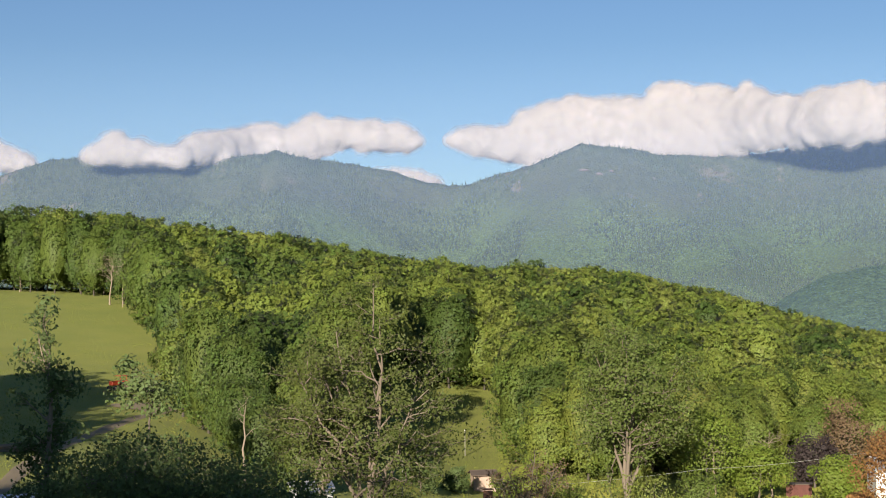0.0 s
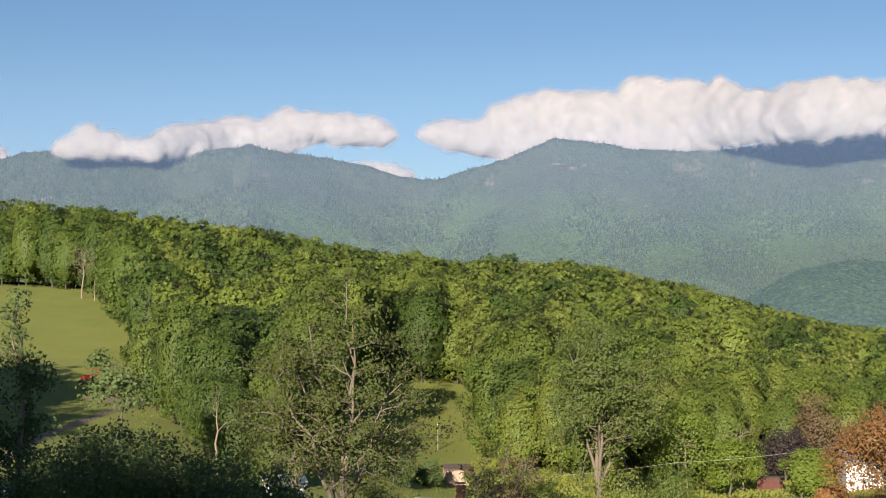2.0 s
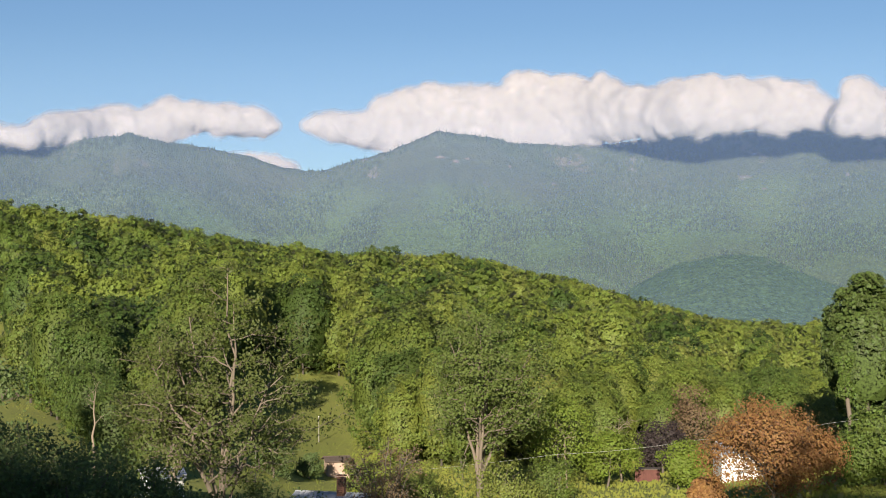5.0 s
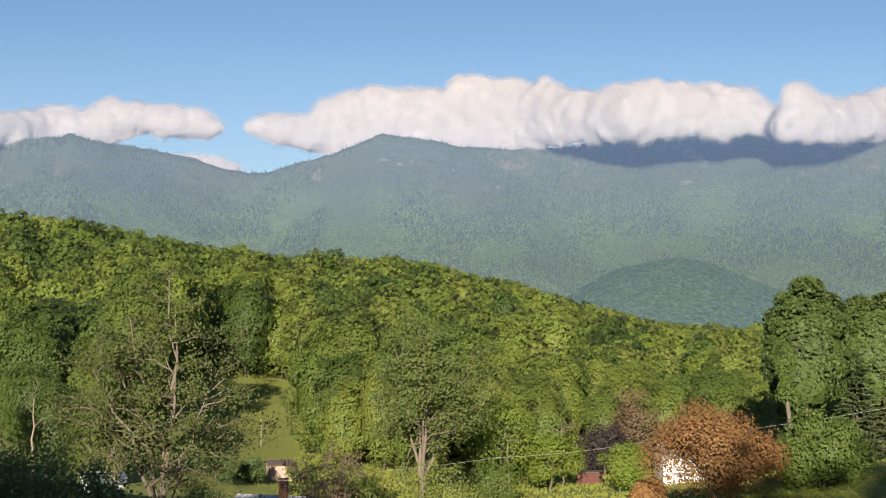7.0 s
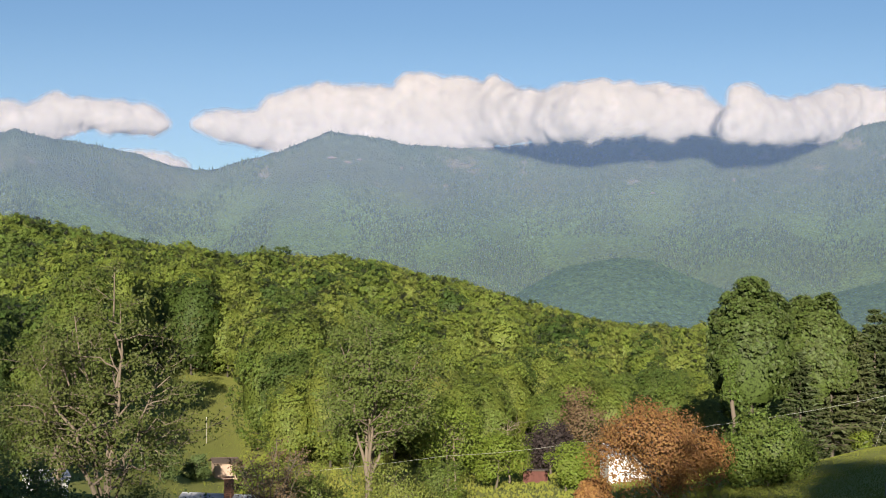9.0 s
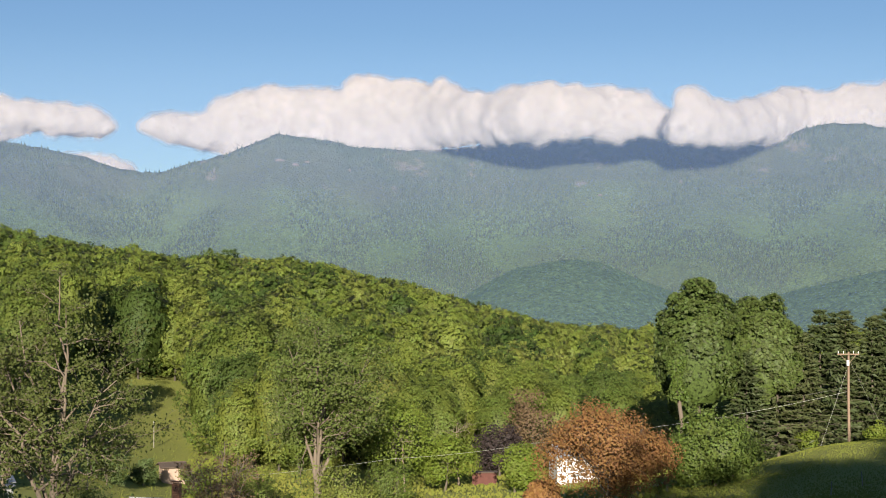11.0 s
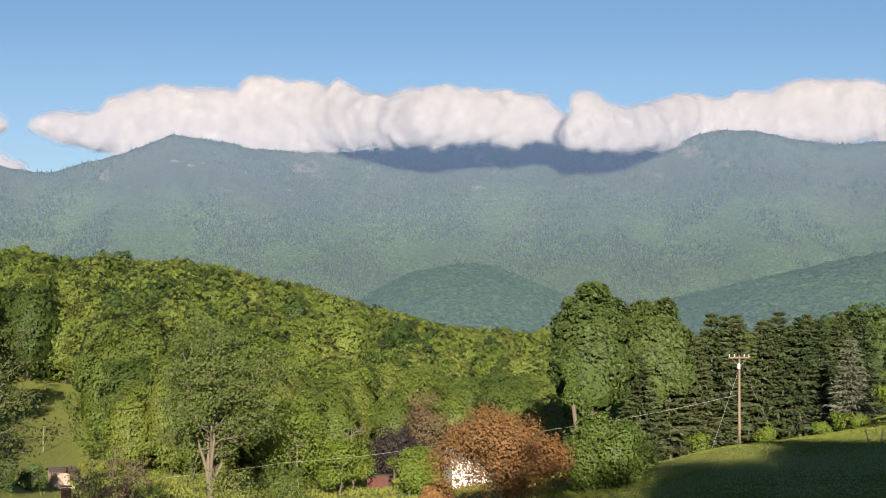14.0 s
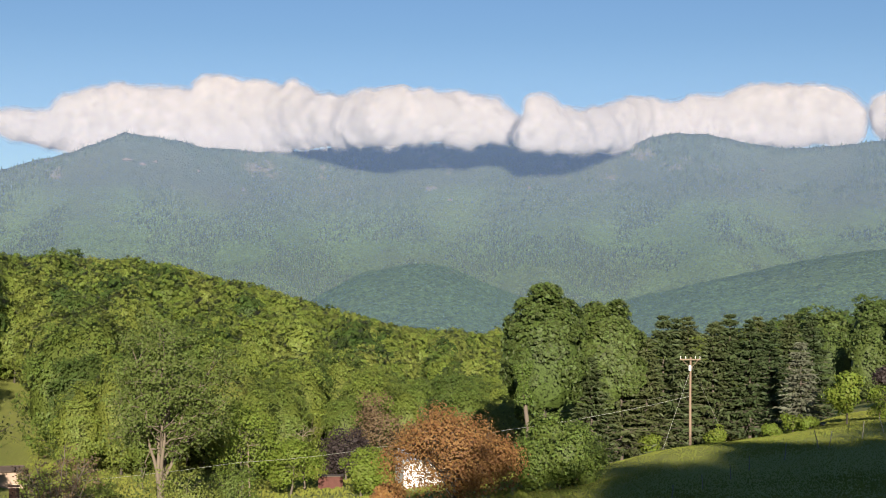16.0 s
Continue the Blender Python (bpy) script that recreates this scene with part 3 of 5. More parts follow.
def cloud(name, label, tops, bottoms, seed, behind=0, inset=3.0):
    """A bank of billows, large to small, that fills the room between its base and its top line."""
    rng = np.random.default_rng(seed)
    billows = []
    az0, az1 = tops[0][0], tops[0][-1]

    def room(a, d, rad):
        """How high and how low a billow may lie at that place."""
        dx = np.linspace(-1, 1, 9)
        aa = a + np.degrees(dx * rad / d)
        lift = np.sqrt(1 - dx**2) * rad
        t = np.interp(aa, *tops, left=tops[1][0] - 1, right=tops[1][-1] - 1)
        b = np.interp(aa, *bottoms)
        return (EYE + d * np.tan(np.radians(t)) - lift).min() - inset, (EYE + d * np.tan(np.radians(b)) + lift).max() - 4

    for rad, step in ((46, 6), (32, 3), (21, 2.2)):
        a = az0
        while a < az1:
            a += math.degrees(step / 4300) * (0.4 + 1.2 * rng.random())
            q = rad * (0.75 + 0.5 * rng.random())
            d = float(cloud_dist(np.array(a))) + behind
            hi, lo = room(a, d, q)
            if hi < lo:
                continue
            u = rng.random()
            z = hi - (hi - lo) * (u**2.2 if rad < 25 else u)
            d += -26 + (46 - q) * (-0.5 - 0.9 * rng.random()) * (1 if rad < 40 else 0) * math.sin(math.pi * min(1, max(0.0, (z - lo) / (hi - lo + 1e-6)))) + 4 * rng.normal()
            c = np.array([d * math.sin(radians(a)), d * math.cos(radians(a)), z])
            billows.append((c + BALL[0] * q, BALL[1]))
    v, f, no = fused(billows, 7.5)
    ruffle = fbm(v[:, 0] / 34, v[:, 1] / 34, v[:, 2] / 34, 4)[:, None]
    ob = new(name)
    tagged(ob, label, "cloud")
    piece("body", raw_mesh("body", [(v + no * 6.0 * ruffle, f)], CLOUD, smooth=True), ob)
    front = f[no[f].mean(1) @ np.array(sun_pos.normalized()) > -0.12]
    for k, (edge_name, off, mat) in enumerate(VEILS):
        wisp = fbm(v[:, 0] / 50 + 3 * k, v[:, 1] / 50, v[:, 2] / 50, 3)[:, None]
        piece(edge_name, raw_mesh(edge_name, [(v + no * (6.0 * ruffle + off * (1 + 0.3 * wisp)), front)], mat, smooth=True), ob)
    return ob


TOP_C = ([-13.3, -13.0, -12.5, -12.0, -11.7, -11.4, -11.0, -10.5, -9.7, -9.2, -8.8, -7.9, -7.0, -6.3, -5.8, -5.4, -5.05, -4.5, -4.1, -3.2, -2.4, -1.4, -0.9, -0.45],
         [6.1, 6.4, 6.65, 7.1, 7.1, 6.75, 6.75, 6.5, 6.5, 6.95, 7.05, 7.1, 7.3, 7.35, 7.2, 7.3, 7.68, 7.8, 7.56, 7.48, 7.48, 7.4, 7.05, 6.7])
BOT_C = ([-14, -12, -9, -8, -5.5, -4.2, -3.7, -2.6, -1.1, -0.6], [5.85, 5.8, 5.75, 5.7, 5.75, 6.1, 6.45, 6.3, 6.27, 6.5])
TOP_A = ([-0.1, 0.5, 1.3, 2.35, 2.95, 4.15, 4.75, 5.7, 7.05, 7.62, 7.7, 8.0, 8.6, 9.3, 10.4, 10.9, 11.15, 11.45, 11.7, 12.55, 13.3, 13.9, 14.5, 15.3, 16.0, 16.85, 17.45, 18.15, 19.0, 19.55, 19.8, 20.3],
         [6.6, 7.14, 7.2, 7.17, 7.75, 8.15, 8.3, 8.22, 8.22, 8.05, 8.65, 8.77, 8.73, 8.53, 8.53, 8.3, 8.64, 8.64, 8.35, 8.1, 8.03, 8.32, 8.31, 8.46, 8.3, 8.16, 8.26, 8.17, 7.95, 7.45, 7.2, 6.8])
BOT_A = ([0.3, 0.5, 1.3, 2.1, 3.0, 4.2, 7.5, 8.6, 10.0, 11.0, 13.0, 14.4, 15.8, 16.7, 17.7, 19.3, 19.9], [6.5, 6.43, 6.15, 5.92, 5.75, 5.6, 5.6, 5.7, 5.75, 5.85, 6.05, 6.15, 6.2, 6.3, 6.15, 6.25, 6.1])
TOP_B = ([19.3, 19.6, 19.8, 19.85, 20.5, 21.15, 22.05, 22.85, 23.8, 24.55, 25.05, 25.75, 26.35, 27.15, 27.5, 28.4, 29.1, 30.0, 30.9, 31.5, 32.1, 32.35],
         [6.7, 6.95, 7.2, 8.06, 8.17, 7.8, 7.55, 7.7, 8.05, 7.98, 7.8, 7.97, 8.1, 7.95, 8.23, 8.47, 8.37, 8.37, 8.35, 8.07, 7.65, 7.4])
BOT_B = ([19.5, 20.8, 22.0, 23.2, 24, 26.2, 27.4, 28.8, 30, 31.1, 32.2, 33], [6.1, 6.0, 5.95, 5.9, 5.8, 5.9, 6.1, 6.05, 6.0, 6.05, 6.2, 6.2])
cloud("cloud_bank", "pale cumulus bank trailing along the lower ridge", TOP_C, BOT_C, 11)
cloud("cloud_bank", "long cream-lit cumulus bank resting along the mountain crest", TOP_A, BOT_A, 12)
cloud("cloud_bank", "billowing white cumulus bank over the second peak", TOP_B, BOT_B, 13)
cloud("cloud_bank", "white cumulus bank beyond the second peak", ([32.3, 32.6, 33.5, 36, 40, 43], [7.4, 7.9, 8.1, 8.3, 8.0, 7.4]), ([32, 36, 43], [6.3, 6.1, 5.9]), 14)
cloud("cloud_bank", "small white cloud on the far ridge", ([-22, -16.5, -15.6, -15.0, -14.6], [7.0, 6.7, 6.5, 6.15, 5.8]), ([-22, -14], [5.5, 5.5]), 15, 150)
cloud("cloud_bank", "small white cloud low behind the mountain saddle", ([-3, -1.9, -1.2, -0.5, 0.1], [5.6, 5.75, 5.72, 5.45, 5.2]), ([-3, 1], [4.2, 4.2]), 16, 60)

# ---- trees ----
LEAF_BUSH = leaf_material("bush_leaves", [(0.08, 0.122, 0.02), (0.095, 0.135, 0.024)], through=0.3, grain=4.0)
LEAF_ASH = leaf_material("ash_leaves", [(0.125, 0.165, 0.036), (0.14, 0.175, 0.04)], through=0.4)


def limb(rng, a, b, n=5, wobble=0.05):
    """Points of a crooked limb from a to b."""
    a, b = np.asarray(a, float), np.asarray(b, float)
    u = np.linspace(0, 1, n)[:, None]
    length = np.linalg.norm(b - a)
    w = rng.normal(size=(n, 3)) * wobble * length
    w[0] = w[-1] = 0
    sag = np.array([0, 0, 1.0]) * (np.sin(u * np.pi) * length * 0.06)
    return a + (b - a) * u + w + sag


CORE = ball(1)


def broadleaf(seed, height, width, foot=0.25, lobes=16, n=450, size=0.8, fill=0.5, twigs=0, trunk=None, fork=False, low_skirt=0.0, top_flat=0.0, spread=0.34, cores=0.0, wild=0.7, airy=0.0):
    """Trunk and crown of a broad-leaved tree, standing at the origin: two lists of blocks."""
    rng = np.random.default_rng(seed)
    trunk = trunk or height * 0.018
    base = height * foot
    half = (height - base) / 2
    mid = np.array([0, 0, base + half])
    ext = np.array([width / 2, width / 2, half])
    u = unit(rng.normal(size=(lobes, 3)))
    u[:, 2] = u[:, 2] * (1 - top_flat)
    lobe = mid + u * ext * (0.45 + 0.25 * rng.random((lobes, 1)))
    rl = spread * width * (0.6 + 0.6 * rng.random(lobes)) * np.where(u[:, 2] > 0.3, 0.85, 1.0)
    lobe[:, 2] = np.minimum(lobe[:, 2], height - rl * 0.75)
    lobe[:, 2] = np.maximum(lobe[:, 2], base * (1 - low_skirt) + rl * 0.4)
    if low_skirt:
        k = int(lobes * 0.4)
        ang = rng.random(k) * 6.28
        lobe[:k, 0], lobe[:k, 1] = np.cos(ang) * width * 0.3, np.sin(ang) * width * 0.3
        lobe[:k, 2] = rl[:k] * 0.55 + rng.random(k) * height * 0.32
    wood = []
    lean = rng.normal(size=2) * width * 0.04
    top = np.array([lean[0], lean[1], base + half * 1.1])
    stem = limb(rng, (0, 0, -0.4), top, 7, 0.012)
    wood.append(tube(stem, np.linspace(trunk, trunk * 0.35, 7) * np.array([1.35, 1, 1, 1, 1, 1, 1]), 7))
    joints = [(p, 0.35) for p in stem[2:]]
    if fork:
        for k in range(6):
            ang = k * 1.05 + rng.normal() * 0.2
            e = np.array([math.cos(ang) * width * 0.27, math.sin(ang) * width * 0.27, base + half * (0.7 + 0.7 * rng.random())])
            pts = limb(rng, stem[1 + k % 3] + [0, 0, 0.2], e, 6, 0.05)
            wood.append(tube(pts, np.linspace(trunk * 0.55, trunk * 0.2, 6), 6))
            joints += [(p, 0.22) for p in pts[2:]]
    knots = np.array([p for p, _ in joints])
    tips = []
    for k in range(lobes):
        near = np.linalg.norm((knots - lobe[k]) * [1, 1, 1.4], axis=1) + 2.0 * (knots[:, 2] > lobe[k, 2])
        q = int(np.argmin(near))
        m = 5 if twigs else 3
        pts = limb(rng, knots[q], lobe[k], m, 0.07)
        wood.append(tube(pts, np.linspace(trunk * joints[q][1] * 0.8, trunk * 0.07, m), 5 if twigs else 4))
        for _ in range(twigs):
            d = unit(rng.normal(size=3) + np.array([0, 0, 0.35]) + (lobe[k] - mid) / width)
            s = pts[int(2 + 2.9 * rng.random())]
            e = s + d * rl[k] * (0.8 + 0.7 * rng.random())
            tw = limb(rng, s, e, 4, 0.08)
            wood.append(tube(tw, np.linspace(trunk * 0.1, trunk * 0.025, 4), 4))
            tips.append(tw[1:])
    pick = rng.choice(lobes, n, p=rl**2 / (rl**2).sum())
    d = unit(rng.normal(size=(n, 3)) + 0.55 * unit(lobe[pick] - mid) + np.array([0, 0, 0.25]))
    rr = rl[pick] * (1 - (1 - fill) * 0 - fill * rng.random(n) ** 2.2)
    at = lobe[pick] + d * rr[:, None] * np.array([1, 1, 0.82])
    at += 0.12 * rl[pick][:, None] * rng.normal(size=(n, 3))
    if airy and tips:
        t = np.concatenate(tips)
        k = int(n * airy)
        at[:k] = t[rng.integers(len(t), size=k)] + rng.normal(size=(k, 3)) * rl.mean() * 0.17
    dome = unit(0.4 * d + unit((at - mid) / ext))
    crown = [(*leaves(rng, at, d, np.full(n, size * 0.5), 0.65, None, wild), np.repeat(dome, 4, 0))] if n else []
    if cores:
        v, f = CORE
        for c, q in zip(lobe, rl):
            crown.append((c + v * q * cores * (0.85 + 0.3 * rng.random((len(v), 1))) * [1, 1, 0.82], f, unit(0.4 * v + unit((c - mid) / ext))))
    return wood, crown


def vase(seed, height, width, stems, n, size, trunk, fork=0.15, boughs=9, twigs=6, bare=0.25, tuft=0.3, drop=0.0):
    """An open tree: a few long stems that rise and part from a low fork, boughs, twigs, and leaves in tufts along the twigs."""
    g = np.random.default_rng(seed)
    crotch = np.array([0, 0, height * fork])
    wood = [tube(limb(g, (0, 0, -0.4), crotch + [0, 0, 0.3], 4, 0.01), [trunk * 1.35, trunk * 1.1, trunk, trunk * 0.9], 8)]
    tufts = []
    for s in range(stems):
        a = 2 * math.pi * (s + 0.35 * g.normal()) / stems
        reach = width / 2 * (0.3 + 0.6 * g.random()) if s else width * 0.06
        top = height * (1.0 - 0.42 * (reach / width * 2) ** 1.6) * (0.94 + 0.06 * g.random())
        u = np.linspace(0, 1, 10)
        side = np.array([math.cos(a), math.sin(a), 0])
        line = crotch + np.outer(u**1.25 * reach, side) + np.outer(u * (top - crotch[2]), [0, 0, 1.0])
        line[1:] += np.cumsum(g.normal(size=(9, 3)) * [0.02, 0.02, 0.004] * height, 0) * 0.7
        r0 = trunk * (0.75 if s == 0 else 0.45 + 0.25 * g.random())
        wood.append(tube(line, np.linspace(r0, 0.035, 10), 6))
        for b in range(boughs):
            f = bare + (0.98 - bare) * (b + g.random()) / boughs
            at = np.array([np.interp(f, u, line[:, c]) for c in range(3)])
            way = unit(0.55 * side * min(1, reach / width * 3) + unit(g.normal(size=3) * [1, 1, 0.25]) + [0, 0, 0.32 - drop])
            long = height * (0.3 - 0.17 * f) * (0.65 + 0.6 * g.random())
            pts = limb(g, at, at + way * long, 6, 0.045)
            wood.append(tube(pts, np.linspace(r0 * (1 - f) * 0.45 + 0.035, 0.016, 6), 5))
            for _ in range(twigs):
                k = 0.25 + 0.75 * g.random()
                p = np.array([np.interp(k, np.linspace(0, 1, 6), pts[:, c]) for c in range(3)])
                e = p + unit(way + g.normal(size=3) * 0.8 + [0, 0, 0.15]) * long * (0.2 + 0.25 * g.random())
                tw = limb(g, p, e, 4, 0.06)
                wood.append(tube(tw, [0.018, 0.014, 0.01, 0.006], 4))
                tufts.append(tw)
    t = np.concatenate(tufts)
    at = t[g.integers(len(t), size=n)] + g.normal(size=(n, 3)) * [tuft, tuft, tuft * 0.8]
    mid = np.array([0, 0, height * 0.55])
    out = unit((at - mid) / [width, width, height] + 0.25 * g.normal(size=(n, 3)))
    return wood, [(*leaves(g, at, out, np.full(n, size * 0.5), 0.65, None, 1.2), np.repeat(out, 4, 0))]


def pine(seed, height, width, whorls=22, per=7, bare=0.06, droop=0.12, size=0.42, sprays=9, lift=0.25):
    """A conifer: straight trunk, whorls of boughs, sprays of needles along each bough."""
    rng = np.random.default_rng(seed)
    wood = [tube(limb(rng, (0, 0, -0.4), (0, 0, height * 0.98), 8, 0.002), np.linspace(height * 0.016, 0.02, 8), 6)]
    at, out, along, sz = [], [], [], []
    for w in range(whorls):
        u = bare + (1 - bare) * (w + 0.6 * rng.random()) / whorls
        z = height * u
        reach = width / 2 * (1 - u) ** 0.75 * (0.8 + 0.35 * rng.random())
        for k in range(per):
            a = 2 * math.pi * (k + rng.random() * 0.8) / per + w
            l = reach * (0.7 + 0.5 * rng.random()) + 0.25
            e = np.array([math.cos(a) * l, math.sin(a) * l, z + l * (lift * u - droop * (1 - u) + 0.08 * rng.normal())])
            s = np.array([0, 0, z])
            if l > 0.8:
                wood.append(tube(np.array([s, (s + e) / 2 + [0, 0, 0.04 * l], e]), [0.05, 0.035, 0.012], 4))
            for q in range(sprays):
                f = 0.25 + 0.78 * (q + rng.random()) / sprays
                side = np.array([-math.sin(a), math.cos(a), 0]) * rng.normal() * 0.16 * l * f
                at.append(s + (e - s) * f + side + [0, 0, rng.normal() * 0.06])
                out.append([0, 0, 1.0])
                along.append(unit(e - s + side * 2))
                sz.append(size * (0.7 + 0.5 * (1 - f) + 0.25 * min(1, l / 2)))
    at, out, along = np.array(at), np.array(out), np.array(along)
    return wood, [leaves(rng, at, out, np.array(sz), 0.4, along, 0.75)]


def tree(name, made, wood_mat, leaf_mat, label, category="tree", m=None, group=""):
    ob = new(name)
    tagged(ob, label, category, group)
    piece("trunk", raw_mesh("trunk", made[0], wood_mat, smooth=True), ob)
    if made[1]:
        piece("crown", raw_mesh("crown", made[1], leaf_mat), ob)
    if m is not None:
        ob.matrix_basis = m
    return ob


def stand(az, d, turn=0.0, scale=1.0, sink=0.0):
    p = spot(az, d, -sink)
    return Matrix.LocRotScale(p, Euler((0, 0, turn)), (scale, scale, scale))


# ---- the wooded hill ----
WOOD_AZ = [-24, -15.6, -13.5, -12, -11, -10.5, -9.8, -9.0, -7, -4.2, -3.2, -1.8, 2.4, 3.0, 10, 15, 19, 24, 29.5, 31, 40]
WOOD_R = [445, 440, 424, 398, 376, 340, 235, 180, 160, 160, 230, 300, 300, 215, 198, 212, 200, 205, 225, 205, 195]
rng = np.random.default_rng(21)
places = []
r = 150.0
while r < 980:
    gap = 7.2 if r < 300 else (7.4 if r < 560 else 9.5)
    step = math.degrees(gap / r)
    a = -21.0
    while a < 37:
        aa, rr = a + step * (rng.random() - 0.5) * 0.9, r + gap * (rng.random() - 0.5) * 0.9
        if rr > np.interp(aa, WOOD_AZ, WOOD_R) and rr < np.interp(aa, [-24, 4, 8, 14, 19, 22, 40], [500, 530, 580, 760, 920, 560, 400]):
            places.append((aa, rr))
        a += step
    r += gap * 0.92
places = np.array(places)
edge = places[:, 1] - np.interp(places[:, 0], WOOD_AZ, WOOD_R)
order = np.argsort(edge)
SKY_AZ = [-24, -16, -14.4, -12.8, -11.4, -10, -8.2, -7.35, -5.9, -4, -2.15, -0.5, 1.6, 3.1, 4.5, 5.5, 7, 8.3, 10, 11.9, 13.6, 14.75, 16, 17.7, 19.4, 24.5, 29.2, 30.2, 31.6, 33, 40]
SKY_EL = [4.4, 4.38, 4.39, 4.1, 4.0, 3.7, 3.75, 3.45, 3.29, 2.97, 2.47, 2.33, 1.98, 2.12, 1.9, 1.95, 1.72, 1.32, 0.97, 0.38, -0.1, -0.37, -0.58, -0.67, -0.64, -0.4, -0.1, 0.3, 0.76, 0.96, 1.2]
SHELL, SHELL_FAR = ball(2), ball(1)


def clumped(seed, height, width, foot, n, size, lobes=24, skirt=False, trunk=0.22, fat=1.0):
    """A woodland tree: trunk and limbs; a crown of leafy clumps round a dense inner mass (fine and coarse)."""
    g = np.random.default_rng(seed)
    base = height * foot
    half = (height - base) / 2
    mid, ext = np.array([0, 0, base + half]), np.array([width / 2, width / 2, half])
    k = np.arange(lobes) + 0.5
    low = -0.95 if skirt else -0.55
    uz = low + (0.97 - low) * k / lobes
    ang = k * 2.39996 + g.normal(size=lobes) * 0.35
    u = np.stack([np.cos(ang) * np.sqrt(1 - uz**2), np.sin(ang) * np.sqrt(1 - uz**2), uz], -1)
    u = unit(u + 0.16 * g.normal(size=(lobes, 3)))
    squeeze = np.ones(3) if not skirt else np.stack([np.where(u[:, 2] < 0, (1 - u[:, 2] ** 2) ** -0.2, 1)] * 2 + [np.ones(lobes)], -1)
    rl = width * (0.17 + 0.1 * g.random(lobes)) * math.sqrt(24 / lobes) * fat
    lobe = mid + u * squeeze * (ext - rl[:, None] * 0.75) * (0.82 + 0.24 * g.random((lobes, 1)))
    lobe[:, 2] = np.minimum(lobe[:, 2], height - rl * 0.7)
    lean = g.normal(size=2) * 0.2
    wood = [tube(limb(g, (0, 0, -0.4), (lean[0], lean[1], height * 0.8), 7, 0.01), np.linspace(trunk, 0.06, 7), 7)]
    for q in range(0, lobes, 3):
        wood.append(tube(limb(g, (0, 0, lobe[q, 2] * 0.62), lobe[q], 4, 0.06), np.linspace(0.08, 0.025, 4), 4))
    pick = g.choice(lobes, n, p=rl**2 / (rl**2).sum())
    d = unit(g.normal(size=(n, 3)) + 0.75 * u[pick] + [0, 0, 0.3])
    at = lobe[pick] + d * (rl[pick] * (0.72 + 0.36 * g.random(n)))[:, None] * [1, 1, 0.8]
    out = unit(0.4 * d + 0.8 * u[pick] + [0, 0, 0.15])
    crown = [(*leaves(g, at, out, np.full(n, size * 0.56), 0.85, None, 0.9), np.repeat(out, 4, 0))]
    for v, f in (SHELL, SHELL_FAR) if not skirt else (SHELL,):
        near = np.clip(((v @ u.T) - 0.8) / 0.2, 0, 1).max(1)[:, None]
        sq = np.stack([np.where(v[:, 2] < 0, (1.04 - v[:, 2] ** 2) ** -0.2, 1)] * 2 + [np.ones(len(v))], -1) if skirt else 1
        crown.append((mid + v * sq * ext * (0.5 + 0.22 * near + 0.14 * g.random((len(v), 1))), f, v))
    return wood, crown


OPEN = [clumped(100 + k, 18.5 + 1.0 * (k % 5), 9.6 + 0.6 * (k % 4), 0.16, 2200, 0.62, 30) for k in range(4)]
SKIRT = [clumped(120 + k, 17.0 + 1.4 * (k % 5), 9.8 + 0.7 * (k % 4), 0.0, 2300, 0.62, 34, True) for k in range(7)]
NEAR = [clumped(160 + k, 17.0 + 1.4 * (k % 5), 9.8 + 0.7 * (k % 4), 0.0, 4600, 0.43, 38, True) for k in range(5)]
CLOSED = [clumped(140 + k, 14.8 + 1.1 * (k % 5), 7.4 + 0.9 * (k % 4), 0.3, 700, 0.8, 20 + 2 * (k % 4)) for k in range(11)]


def growth(a, d):
    """Trees are lower on the valley floor than up the hill."""
    return float(np.clip(0.42 + (d - 150) / 130, 0.42, 1.0)) * (1.0 if a < 14 else (0.88 if a < 29 else 0.95)) * (1.12 if a < -10 else (0.98 if a < -8 else 1.0)) * (1.0 - 0.22 * float(np.clip((a - 8) / 4, 0, 1) * np.clip((300 - d) / 60, 0, 1)))


first = {}
for k in range(240):
    a, d = places[order[k]]
    open_edge = a < -10.4 and k % 9 == 0
    near = d < 235
    v = ("o", k % 4) if open_edge else (("d", k % 3) if a > 29 else ("q" if a < -3.5 else "s", near, k % (5 if near else 7)))
    shape = OPEN[v[1]] if open_edge else (SKIRT[v[1]] if v[0] == "d" else (NEAR if near else SKIRT)[v[2]])
    clear = eye_height(d, float(np.interp(a, SKY_AZ, SKY_EL))) - spot(a, d).z
    m = stand(a, d, rng.random() * 6.28, min(growth(a, d) * (0.85 + 0.3 * rng.random()), clear / shape[1][0][0][:, 2].max()))
    if v in first:
        copy_thing(first[v], Matrix.Identity(4)).matrix_basis = m
    elif open_edge:
        first[v] = tree("woodland_tree", shape, BARK_DARK, LEAF_WOOD, "tall green tree with a bare trunk on the pasture's edge", group="trees at the wood's edge", m=m)
    elif v[0] == "d":
        # dark leaf colour stands in for the hill's shade on these trees
        first[v] = tree("woodland_tree", shape, BARK_DARK, LEAF_IVY, "tall tree behind the spruce, its leaves coloured dark for the hill's shade", group="trees at the wood's edge", m=m)
    elif v[0] == "q":
        first[v] = tree("woodland_tree", shape, BARK_DARK, LEAF_WOOD_DEEP, "tall deep-green tree with a full crown beside the pasture", group="trees at the wood's edge", m=m)
    else:
        first[v] = tree("woodland_tree", shape, BARK_DARK, LEAF_WOOD, "broad-leaved tree with a full spring-green crown at the wood's edge", group="trees at the wood's edge", m=m)

